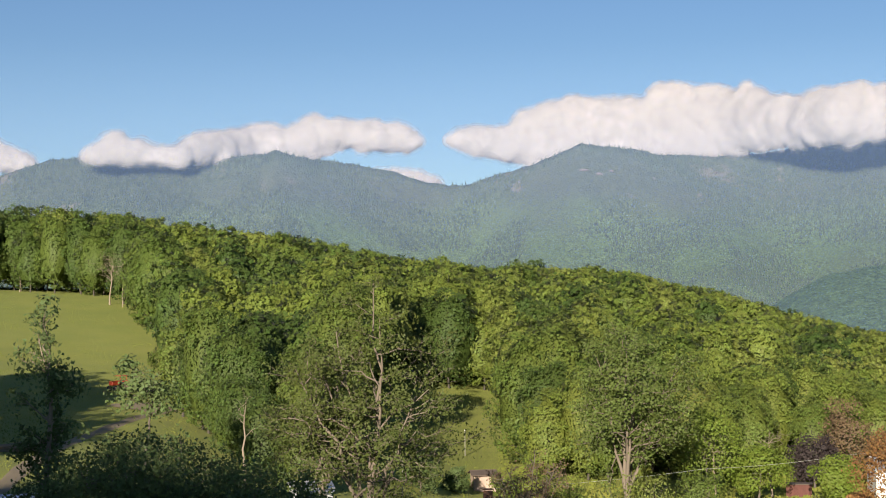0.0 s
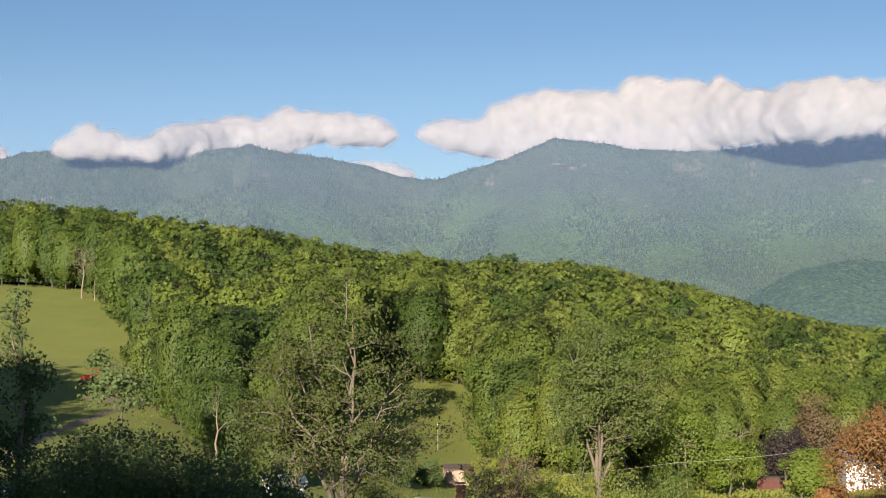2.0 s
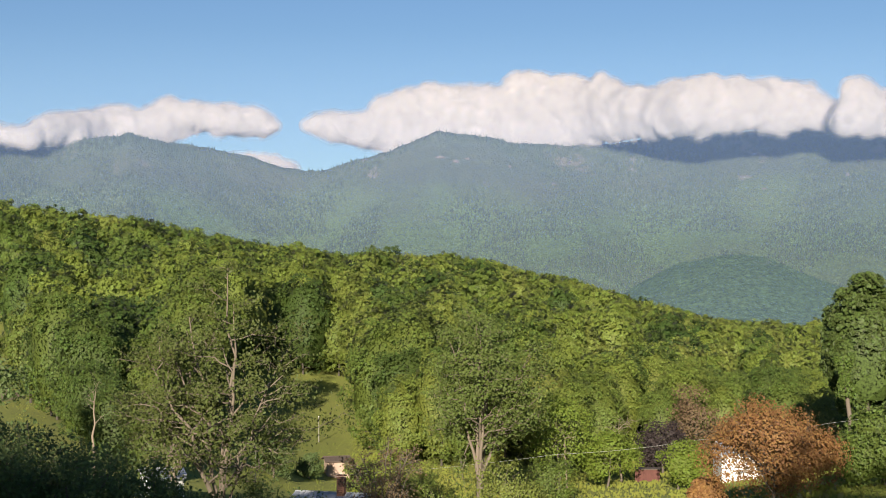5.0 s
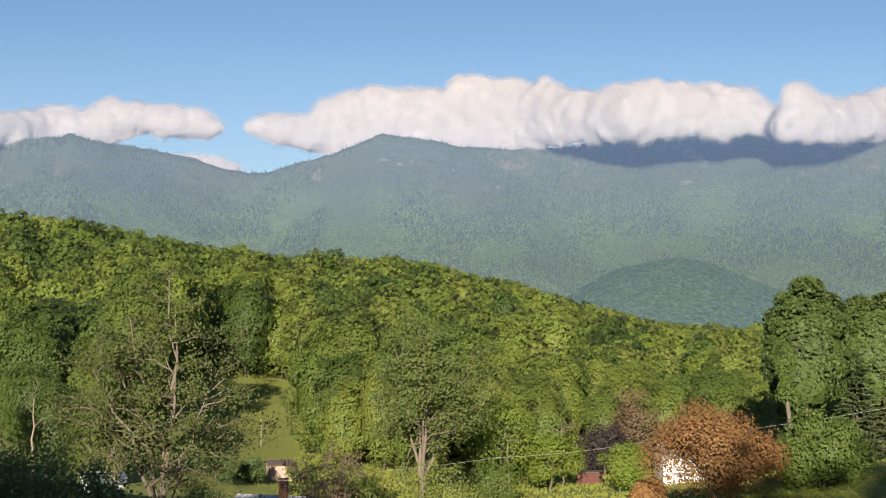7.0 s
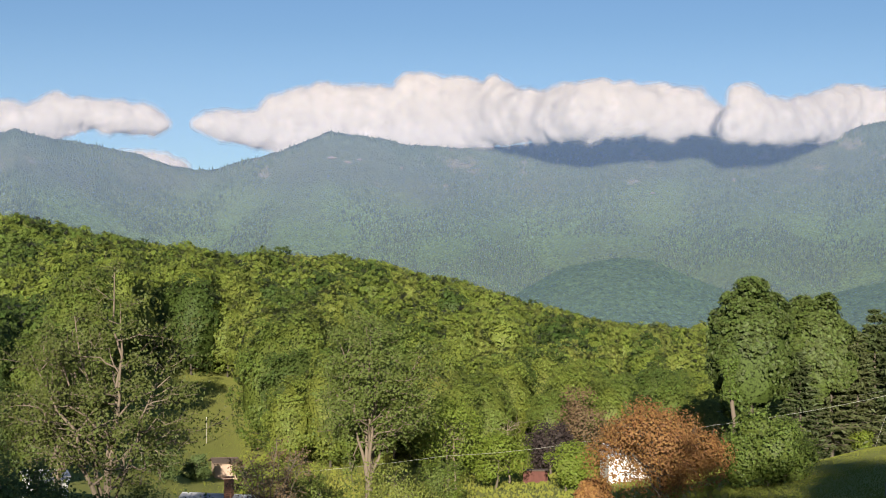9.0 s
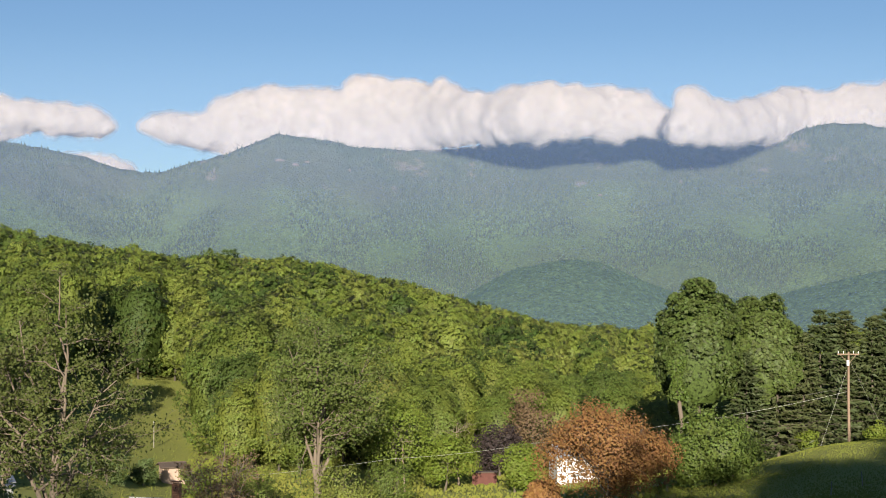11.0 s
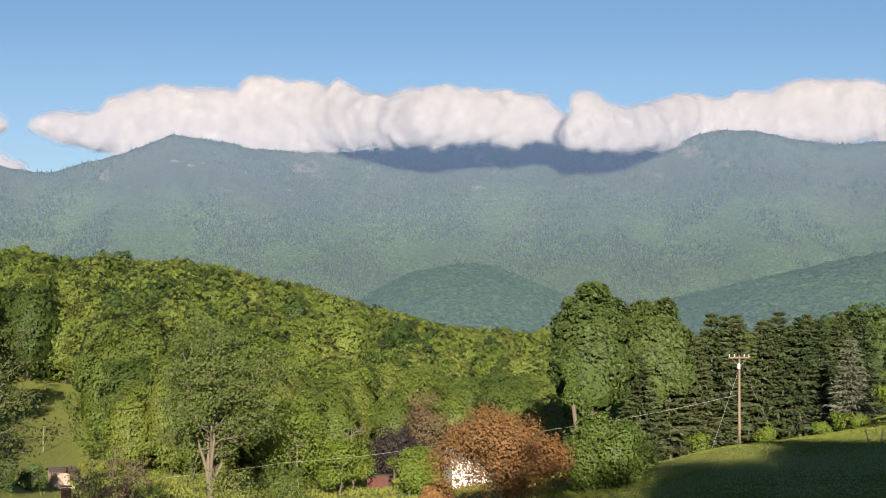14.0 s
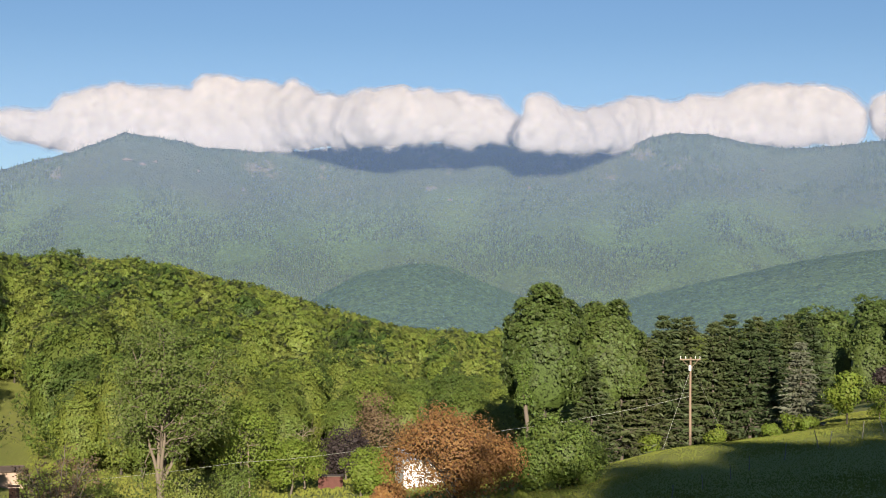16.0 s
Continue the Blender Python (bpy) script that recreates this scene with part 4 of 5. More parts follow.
far_v, far_q, far_c, far_t, far_o = [], [], [], [], []
base_c = 0
for a, d in places[order[240:]]:
    p = spot(a, d)
    made = CLOSED[rng.integers(11)]
    turn = rng.random() * 6.28
    sc = 0.9 * growth(a, d) * (0.74 + 0.52 * rng.random()) * (1.0 if d < 560 else 1.12)
    tall = made[1][0][0][:, 2].max()
    clear = eye_height(d, float(np.interp(a, SKY_AZ, SKY_EL)) + 0.1 * rng.normal()) - p.z
    sc = max(min(sc * (1.3 if d > 400 else 1.0), clear / tall), 0.6 * sc)
    rot = np.array([[math.cos(turn), -math.sin(turn), 0], [math.sin(turn), math.cos(turn), 0], [0, 0, 1]]) * sc
    v, f, dome = made[1][0]
    keep = 0.9 if d < 330 else (0.5 if d < 450 else (0.36 if d < 560 else 0.2))
    pick = rng.random(len(f)) < keep
    q = v.reshape(-1, 4, 3)[pick]
    mid = q.mean(1, keepdims=True)
    v = ((q - mid) * (1.0 / keep) ** 0.4 + mid).reshape(-1, 3)
    blocks = [(v, np.arange(len(v)).reshape(-1, 4), dome.reshape(-1, 4, 3)[pick].reshape(-1, 3))] + [made[1][1 if d < 330 else 2]]
    # right of 28 degrees a dark tone stands in for the hill's shade
    tone = float(np.clip(0.5 + 0.22 * vnoise(p.x / 55, p.y / 55, 2.0) + 0.28 * rng.normal() + (0.012 * (a - 4) if a > -4 else -0.25), 0, 1)) if a < 28 else 0.06
    if abs(a - 3.15) < 0.55 and d > 470 or rng.random() < 0.05:
        tone = 0.0
    for v, f, dome in blocks:
        far_o.append(dome @ (rot / sc).T)
        far_v.append(v @ rot.T + np.array(p))
        (far_q if f.shape[1] == 4 else far_c).append(f + base_c)
        far_t.append(np.full(len(v), tone))
        base_c += len(v)
forest = new("forest", raw_mesh("forest", [(np.concatenate(far_v), np.concatenate(far_q), np.concatenate(far_o)), (np.zeros((0, 3)), np.concatenate(far_c) - base_c)], LEAF_STUFF, tint=np.concatenate(far_t)))
tagged(forest, "dense spring-green broad-leaved forest covering the hillside", "forest", kind="stuff")

# unseen trees added on the slope behind the lookout; their long shadows cross the meadow
for k in range(44):
    x, y = (-2 + 1.9 * k if k < 34 else -72 + 4.8 * (k - 34)) + 1.5 * rng.normal(), (-19 if k % 2 else -28) + 2 * rng.normal()
    copy_thing(first[("s", False, k % 7)], Matrix.Identity(4)).matrix_basis = Matrix.LocRotScale(
        (x, y, float(land(np.array([x]), np.array([y]))[0])), Euler((0, 0, k * 1.7)), [(1.13 if k < 34 else 0.97) + 0.15 * rng.random()] * 3)

# unseen trees added beside the pasture, out of view, to shade its lower part
for k, (a, d) in enumerate([(-20, 235), (-20.3, 222), (-20.7, 208), (-21.2, 195), (-22, 180), (-22.8, 166), (-23.8, 152), (-25, 140), (-26.5, 128)]):
    copy_thing(first[("s", False, k % 7)], Matrix.Identity(4)).matrix_basis = stand(a, d, k * 2.1, 1.1)

# ---- large trees of the valley ----
tree("locust_tree", vase(301, 21.0, 14.5, 7, 14000, 0.25, 0.32, fork=0.14, boughs=11, twigs=8, bare=0.2, tuft=0.36), BARK_ASH, LEAF_LOCUST,
     "tall spreading tree with thin leaves and bare grey limbs", m=stand(-2.75, 112))
tree("locust_tree", vase(307, 17.0, 11.5, 5, 8000, 0.25, 0.24, fork=0.3, boughs=10, twigs=7, bare=0.2, drop=0.2, tuft=0.36), BARK_ASH, LEAF_LOCUST,
     "half-bare grey-limbed tree beside the tall one", m=stand(-4.5, 117))
tree("ash_tree", vase(302, 21.0, 18.5, 9, 19000, 0.32, 0.4, fork=0.12, boughs=11, twigs=7, bare=0.25, tuft=0.45), BARK_ASH, LEAF_ASH,
     "wide ash tree with light green leaves and forked trunk", m=stand(6.7, 165))
tree("tall_tree", broadleaf(303, 18.0, 5.2, foot=0.12, lobes=24, n=2700, size=0.27, fill=0.7, twigs=4, trunk=0.24, spread=0.2, airy=0.4), BARK_PALE, LEAF_DARK,
     "slender dark-leaved tree with a bare pale trunk", m=stand(-14.4, 96))
scrub = [(2.2, 196, 4.6, 4.0), (0.4, 196, 3.8, 3.6), (-0.9, 186, 4.5, 5.0), (-12.2, 86, 7.6, 8.0), (-10.2, 90, 8.2, 8.5), (-8.2, 88, 7.4, 8.0), (-6.4, 93, 7.0, 8.0), (-13.8, 94, 6.5, 6.0), (-11.2, 104, 9.5, 8.0), (-9.2, 108, 7.5, 8.5), (-7.2, 112, 7.0, 8.0), (-5.4, 104, 6.0, 6.0),
         (-1.4, 116, 7.0, 7.0), (0.4, 124, 5.5, 6.0), (-3.6, 106, 5.0, 6.5), (-2.0, 104, 4.0, 6.0), (2.6, 132, 4.5, 6.0), (5.0, 150, 6.5, 7.0), (7.8, 150, 6.5, 7.0), (9.2, 158, 5.5, 6.0), (4.2, 160, 7.5, 7.0)]
for k, (a, d, h, w) in enumerate(scrub):
    tree("scrub_tree", broadleaf(320 + k, h, w, foot=0.04, lobes=18, n=5000, size=0.25, fill=0.75, twigs=4, trunk=0.12, fork=True, spread=0.24, low_skirt=0.8, airy=0.4), BARK_MID, LEAF_DARK if a < 2 else LEAF_WOOD,
         "low dark-green scrub tree with thin twigs" if a < 2 else "low green tree with thin twigs in the valley", group="scrub below the lookout", m=stand(a, d))
tree("open_tree", broadleaf(340, 12.0, 8.0, foot=0.3, lobes=14, n=1500, size=0.4, fill=0.8, twigs=5, trunk=0.16, spread=0.22), BARK, LEAF_DARK,
     "thin half-bare tree beside the pasture", m=stand(-10.9, 150))
tree("bare_shrub", vase(341, 10.8, 10.5, 10, 3000, 0.24, 0.13, fork=0.03, boughs=10, twigs=8, bare=0.12), BARK_MID, LEAF_BROWN,
     "grey-brown shrub with mostly bare upright twigs", m=stand(3.3, 144))
maple_wood, maple_leaves = broadleaf(350, 8.3, 11.2, foot=0.08, lobes=50, n=26000, size=0.22, fill=0.7, twigs=9, trunk=0.17, fork=True, spread=0.19)
v, f, dome = maple_leaves[0]
mid = v.reshape(-1, 4, 3).mean(1)
thin = (mid[:, 2] < 4.0 + 0.5 * np.sin(mid[:, 0] * 1.7)) & (np.abs(mid[:, 0] + 1.9) < 1.9) & (rng.random(len(mid)) < 0.6)   # its lower boughs are half bare on one side
v, dome = v.reshape(-1, 4, 3)[~thin].reshape(-1, 3), dome.reshape(-1, 4, 3)[~thin].reshape(-1, 3)
tree("copper_maple", (maple_wood, [(v, np.arange(len(v)).reshape(-1, 4), dome)]), BARK, LEAF_RUST, "round maple with copper-orange leaves", m=stand(17.25, 122))
tree("round_bush", broadleaf(351, 6.2, 7.8, foot=0.02, lobes=30, n=11000, size=0.26, fill=0.5, trunk=0.2, spread=0.24, low_skirt=0.9, cores=0.7), BARK, LEAF_BUSH,
     "dense rounded green bush at the meadow's edge", "bush", m=stand(21.2, 126))
for a, d, el, wide, seed in ((20.65, 156, 1.32, 8.4, 352), (23.0, 162, 0.68, 8.0, 353)):
    high = eye_height(d, el) - spot(a, d).z
    tree("walnut_tree", clumped(seed, high, wide, 0.2, 15000, 0.4, 58, False, 0.3, 1.2), BARK, LEAF_IVY, "tall full green tree beside the pines", m=stand(a, d))
PINES = [pine(400 + k, 15.0 + 0.7 * k, 9.0, whorls=27, per=8, sprays=13, size=0.42) for k in range(3)]
pine_spots = [(22.4, 158), (23.5, 161), (24.4, 164), (25.0, 168), (25.9, 173), (26.8, 172), (27.4, 173), (28.1, 172), (28.8, 177), (29.5, 181), (27.0, 181),
              (25.5, 178), (30.3, 184), (24.0, 172), (28.4, 184)]
first_pines = []
for k, (a, d) in enumerate(pine_spots):
    if k < 3:
        t = tree("white_pine", PINES[k], BARK, NEEDLES, "dark white pine with layered boughs in a row", group="row of pines")
        first_pines.append(t)
    else:
        t = copy_thing(first_pines[k % 3], Matrix.Identity(4))
    tall = eye_height(d, -0.06 + 0.16 * math.sin(k * 2.3) - (0.55 if a < 25 else 0.0) - (0.9 if a < 23 else 0.0)) - spot(a, d).z
    t.matrix_basis = stand(a, d, k * 1.3, tall / (15.0 + 0.7 * (k % 3)))
tree("blue_spruce", pine(420, 9.2, 5.2, whorls=20, per=9, sprays=9, size=0.36, lift=0.1), BARK, NEEDLES_BLUE, "grey-green spruce with a pointed top", m=stand(29.9, 165))
tree("young_maple", broadleaf(421, 5.6, 3.6, foot=0.18, lobes=16, n=2400, size=0.36, fill=0.6, trunk=0.1, spread=0.28), BARK, LEAF_LIME, "small bright green young tree on the meadow's edge", m=stand(31.5, 158))
for k, (a, d, h, w) in enumerate([(24.6, 160, 2.3, 2.6), (26.8, 163, 2.2, 2.5), (28.9, 160, 1.3, 1.8), (30.2, 160, 1.4, 1.6), (32.6, 158, 3.4, 3.0), (29.6, 161, 2.6, 2.4)]):
    tree("shrub", broadleaf(430 + k, h, w, foot=0.02, lobes=12, n=1300, size=0.24, fill=0.6, trunk=0.05, spread=0.3, low_skirt=0.9), BARK, LEAF_LIME, "bright green shrub at the meadow's edge", "bush",
         group="shrubs along the meadow", m=stand(a, d))
for k, (a, d, h, w, mat, lab) in enumerate([
        (11.4, 178, 6.5, 6.5, LEAF_LIME, "bright yellow-green tree in the valley"), (13.95, 172, 5.6, 6.0, LEAF_LIME, "small round green tree in a garden"),
        (13.4, 196, 7.5, 6.0, LEAF_PURPLE, "dark purple-leaved tree behind the garden"), (14.6, 205, 12.0, 7.5, LEAF_BROWN, "brown half-leafed tree behind the garden"),
        (9.7, 178, 12.0, 8.5, LEAF_LIME, "rounded fresh-green tree in the valley"), (15.1, 126, 3.2, 3.0, LEAF_RUST, "small copper-brown shrub beside the white house")]):
    tree("garden_tree", broadleaf(450 + k, h, w, foot=0.05, lobes=20, n=4200, size=0.32, fill=0.6, twigs=2, trunk=0.16, spread=0.27), BARK, mat, lab, m=stand(a, d))

# ---- grass ----
def grass(name, label, n, az0, az1, d0, d1, high, seed, inside=None):
    """Tufts of standing grass over a stretch of meadow, one mesh."""
    g = np.random.default_rng(seed)
    a = az0 + (az1 - az0) * g.random(n)
    d = np.sqrt(d0**2 + (d1**2 - d0**2) * g.random(n))
    if inside is not None:
        ok = inside(a, d)
        a, d = a[ok], d[ok]
    x, y = d * np.sin(np.radians(a)), d * np.cos(np.radians(a))
    h = high * (0.6 + 0.7 * g.random(len(x))) * (1 + 0.35 * vnoise(x / 7, y / 7, 1.0))
    at = np.stack([x, y, land(x, y) + h * 0.38], -1)
    out = g.normal(size=(len(x), 3)) * [1, 1, 0.25] + [0, -0.3, 0.35]
    v, f = leaves(g, at, unit(out), h / 2, 0.85, np.tile([0, 0, 1.0], (len(x), 1)), 0.3)
    tone = np.clip(0.5 + 0.35 * fbm(x / 18, y / 18, 5.0, 3) + 0.12 * g.normal(size=len(x)), 0, 1)
    sward = np.tile(unit(np.array([-0.1, -0.62, 0.78])), (len(v), 1)) + 0.12 * g.normal(size=(len(v), 3))
    return tagged(new(name, raw_mesh(name, [(v, f, sward)], GRASS_BLADES, tint=np.repeat(tone, 4))), label, "grass", kind="stuff")


GRASS_BLADES = leaf_material("grass_blades", [(0.165, 0.205, 0.034), (0.21, 0.235, 0.04), (0.25, 0.255, 0.05)], by="tint", through=0.3, rough=0.9, turned=0.95, vary=0.1)
grass("meadow_grass", "long green hay grass on the sloping meadow", 80000, 20, 35, 84, 178, 0.11, 91)
grass("pasture_grass", "short sunlit pasture grass on the hillside", 50000, -20, -9, 118, 440, 0.13, 92)
grass("field_grass", "short sunlit grass of a small valley field", 16000, -4, 3.2, 180, 305, 0.13, 93)
grass("valley_grass", "rough grass between the valley gardens", 30000, 2.0, 20.5, 100, 255, 0.35, 94)

# ---- dead trees ----
def snag(seed, height, width, label, az, d, lobes=9, twigs=3, trunk=0.2):
    made = broadleaf(seed, height, width, foot=0.25, lobes=lobes, n=0, twigs=twigs, trunk=trunk, spread=0.3)
    return tree("dead_tree", (made[0], []), BARK_PALE, LEAF_WOOD, label, "tree", m=stand(az, d))


snag(500, 16, 9, "bleached dead tree with bare branches at the pasture's edge", -12.15, 396, 18, 7, 0.22)
snag(501, 15, 7, "bleached dead tree with bare branches at the pasture's edge", -11.7, 392, 12, 5, 0.14)
snag(502, 19, 6, "tall bleached dead tree among green trees", -15.3, 438, 12, 5, 0.16)
snag(503, 18, 5, "tall bare dead tree standing in the wood", 2.65, 292, 12, 5, 0.18)
snag(504, 9.5, 5, "pale bare dead tree with upright branches", 11.9, 186, 12, 4, 0.16)
snag(505, 9, 4, "pale bare dead tree with upright branches", 9.9, 176, 10, 3, 0.14)
snag(507, 15, 5, "pale half-dead tree standing in the wood", 0.6, 312, 10, 4, 0.16)
snag(508, 13, 4, "pale half-dead tree standing in the wood", -1.4, 308, 10, 4, 0.14)
snag(506, 11, 3.5, "two pale bare trunks leaning together", -7.3, 158, 6, 2, 0.16)

ivy = new("ivy_snag")
tagged(ivy, "broken bare trunk with ivy round its upper half", "tree")
irng = np.random.default_rng(61)
ivy_h = eye_height(146, -1.9) - spot(20.05, 146).z
piece("trunk", raw_mesh("trunk", [tube(limb(irng, (0.15, 0, -0.3), (-0.5, 0, ivy_h), 8, 0.006), np.linspace(0.24, 0.17, 8), 8)], BARK_MID, smooth=True), ivy)
n_ivy = 1500
uz = 0.68 + 0.34 * irng.random(n_ivy)
ia = irng.random(n_ivy) * 6.28
ir = 0.3 + 0.75 * irng.random(n_ivy) * (0.6 + 0.4 * np.sin(uz * 20))
io = np.stack([np.cos(ia), np.sin(ia), 0.3 * np.ones(n_ivy)], -1)
iat = np.stack([0.15 - 0.65 * uz + ir * np.cos(ia), ir * np.sin(ia), uz * ivy_h], -1)
piece("ivy", raw_mesh("ivy", [leaves(irng, iat, io, np.full(n_ivy, 0.15), 0.7)], LEAF_BUSH), ivy)
ivy.matrix_basis = stand(20.05, 146)

# ---- utility pole, wires, posts ----
POLE = plain("pole_wood", (0.27, 0.19, 0.13), 0.9, scale=3.0, vary=0.3)
STEEL = plain("galvanised_steel", (0.55, 0.55, 0.53), 0.45, 0.6, vary=0.15)
CABLE = plain("cable", (0.42, 0.42, 0.36), 0.6, 0.0, vary=0.1)
WHITE = plain("white_paint", (0.78, 0.77, 0.73), 0.6, vary=0.12)
CERAMIC = plain("insulator_glaze", (0.7, 0.68, 0.64), 0.25, vary=0.05)


def rod(points, radius, sides=6):
    return [tube(points, np.full(len(points), radius), sides)]


pole_foot = spot(25.97, 157)
PH = eye_height(157, -1.48) - pole_foot.z
up = new("utility_pole")
tagged(up, "weathered wooden utility pole with crossarm and insulators", "utility pole")
up.matrix_basis = Matrix.LocRotScale(pole_foot, Euler((0, 0, radians(-20))), (1, 1, 1))
piece("pole", raw_mesh("pole", [tube([(0, 0, -0.5), (0, 0, PH * 0.5), (0.05, 0, PH)], [0.15, 0.13, 0.1], 10)], POLE, smooth=True), up)
arm = part("crossarm", slab(2.1, 0.12, 0.13, 0, -0.17, PH - 0.3, 0.02), POLE, up)
for s in (-1, 1):
    piece("brace", raw_mesh("brace", rod([(0.05, -0.16, PH - 1.15), (s * 0.75, -0.18, PH - 0.3)], 0.03, 5), POLE), up)
for x in (-0.95, -0.45, 0.5, 0.96):
    piece("insulator", raw_mesh("insulator", [tube([(x, -0.17, PH - 0.16), (x, -0.17, PH - 0.08), (x, -0.17, PH - 0.02), (x, -0.17, PH + 0.1)], [0.025, 0.05, 0.035, 0.04], 8)], CERAMIC, smooth=True), arm, "grey ceramic insulator")
box = part("cutout_box", slab(0.26, 0.24, 0.55, -0.05, -0.26, PH - 1.35, 0.04), WHITE, up, "pale fuse box below the crossarm")
piece("bracket", raw_mesh("bracket", rod([(0.0, -0.15, PH - 1.1), (-0.05, -0.26, PH - 1.0)], 0.025, 5), STEEL), box)


def wire(name, ends, radius, label, sag=0.0):
    """A hanging line through the points."""
    pts = np.array([p[:] for p in ends])
    u = np.linspace(0, len(pts) - 1, 16 * (len(pts) - 1) + 1)
    k = np.arange(len(pts))
    curve = np.stack([np.interp(u, k, pts[:, c]) for c in range(3)], -1)
    curve[:, 2] -= sag * 4 * (u % 1) * (1 - u % 1)
    ob = new(name, raw_mesh(name, rod(curve, radius, 5), CABLE, smooth=True))
    return tagged(ob, label, "wire")


def over(az, d, el):
    return Vector((d * math.sin(radians(az)), d * math.cos(radians(az)), eye_height(d, el)))


wire("power_line", [over(25.93, 156.8, -2.9), over(19.3, 155, -4.2), over(14.7, 176, -4.84), over(9.5, 170, -5.4), over(1.9, 172, -6.1)], 0.014, "slack power line strung across the valley", 0.25)
wire("power_line", [over(25.93, 156.9, -2.75), over(19.4, 185, -3.7)], 0.01, "thin upper power line", 0.3)
wire("guy_wire", [over(25.93, 156.8, -2.1), spot(24.95, 156)], 0.013, "steel guy wire bracing the pole")
wire("guy_wire", [over(26.0, 157.2, -1.75), spot(27.3, 166)], 0.011, "steel guy wire behind the pole")

POST = plain("old_post_wood", (0.3, 0.28, 0.22), 0.95, scale=5, vary=0.4)
post_rng = np.random.default_rng(77)
posts = [(26.4, 108, 1.0), (27.4, 112, 1.2), (28.05, 116, 1.1), (29.3, 121, 1.25), (30.5, 127, 1.45), (30.85, 128, 1.3), (32.0, 134, 1.5), (32.75, 139, 1.4), (33.5, 143, 1.2), (25.3, 104, 0.9)]
for a, d, h in posts:
    ob = new("fence_post", raw_mesh("fence_post", [tube([(0, 0, -0.3), (0.02, 0, h * 0.5), (0.0, 0.01, h), (0, 0.01, h + 0.03)], [0.04, 0.036, 0.032, 0.01], 6)], POST))
    tagged(ob, "leaning weathered wooden fence post in long grass", "fence post", "line of fence posts")
    ob.matrix_basis = Matrix.LocRotScale(spot(a, d), Euler((0.12 * post_rng.normal(), 0.14 * post_rng.normal(), 0)), (1, 1, 1))
for a, d, top, rad, lab in [(0.77, 232, -4.0, 0.075, "pale pole standing in the small pasture"), (-1.55, 150, -5.0, 0.04, "short pale pole among the trees"), (-12.95, 86, -5.1, 0.06, "thin pale post among the scrub")]:
    foot = spot(a, d)
    h = eye_height(d, top) - foot.z
    ob = new("line_pole")
    tagged(ob, lab, "pole")
    ob.matrix_basis = Matrix.Translation(foot)
    piece("shaft", raw_mesh("shaft", [tube([(0, 0, -0.4), (0, 0, h * 0.6), (0, 0, h)], [rad, rad * 0.85, rad * 0.7], 8)], POST, smooth=True), ob)
    piece("cap", raw_mesh("cap", [tube([(0, 0, h - 0.02), (0, 0, h + 0.12), (0, 0, h + 0.2)], [rad * 0.9, rad * 0.9, 0.01], 8)], WHITE), ob)

# ---- houses ----
ROOF_GREY = plain("grey_roof", (0.42, 0.43, 0.44), 0.5, 0.1, vary=0.2)
ROOF_BROWN = plain("brown_shingles", (0.13, 0.095, 0.07), 0.9, scale=6, vary=0.4)
WALL_WHITE = plain("white_siding", (0.8, 0.78, 0.74), 0.7, vary=0.1)
WALL_TAN = plain("tan_siding", (0.5, 0.36, 0.27), 0.85, scale=5, vary=0.35)
BRICK = plain("chimney_brick", (0.36, 0.17, 0.1), 0.9, scale=8, vary=0.35)
GLASS = plain("window_glass", (0.03, 0.035, 0.04), 0.08, vary=0.1, bump=0.0)
DARK = plain("dark_opening", (0.03, 0.028, 0.025), 0.9)
RED = plain("red_paint", (0.45, 0.06, 0.025), 0.5, vary=0.25)
BARN = plain("barn_red_boards", (0.13, 0.05, 0.038), 0.9, scale=6, vary=0.4)
RUBBER = plain("rubber", (0.03, 0.03, 0.03), 0.9)
BLUE = plain("blue_sheet", (0.1, 0.15, 0.3), 0.45, vary=0.25)
DIRT = plain("bare_earth", (0.26, 0.2, 0.12), 0.95, scale=0.8, vary=0.35, bump=0.4)


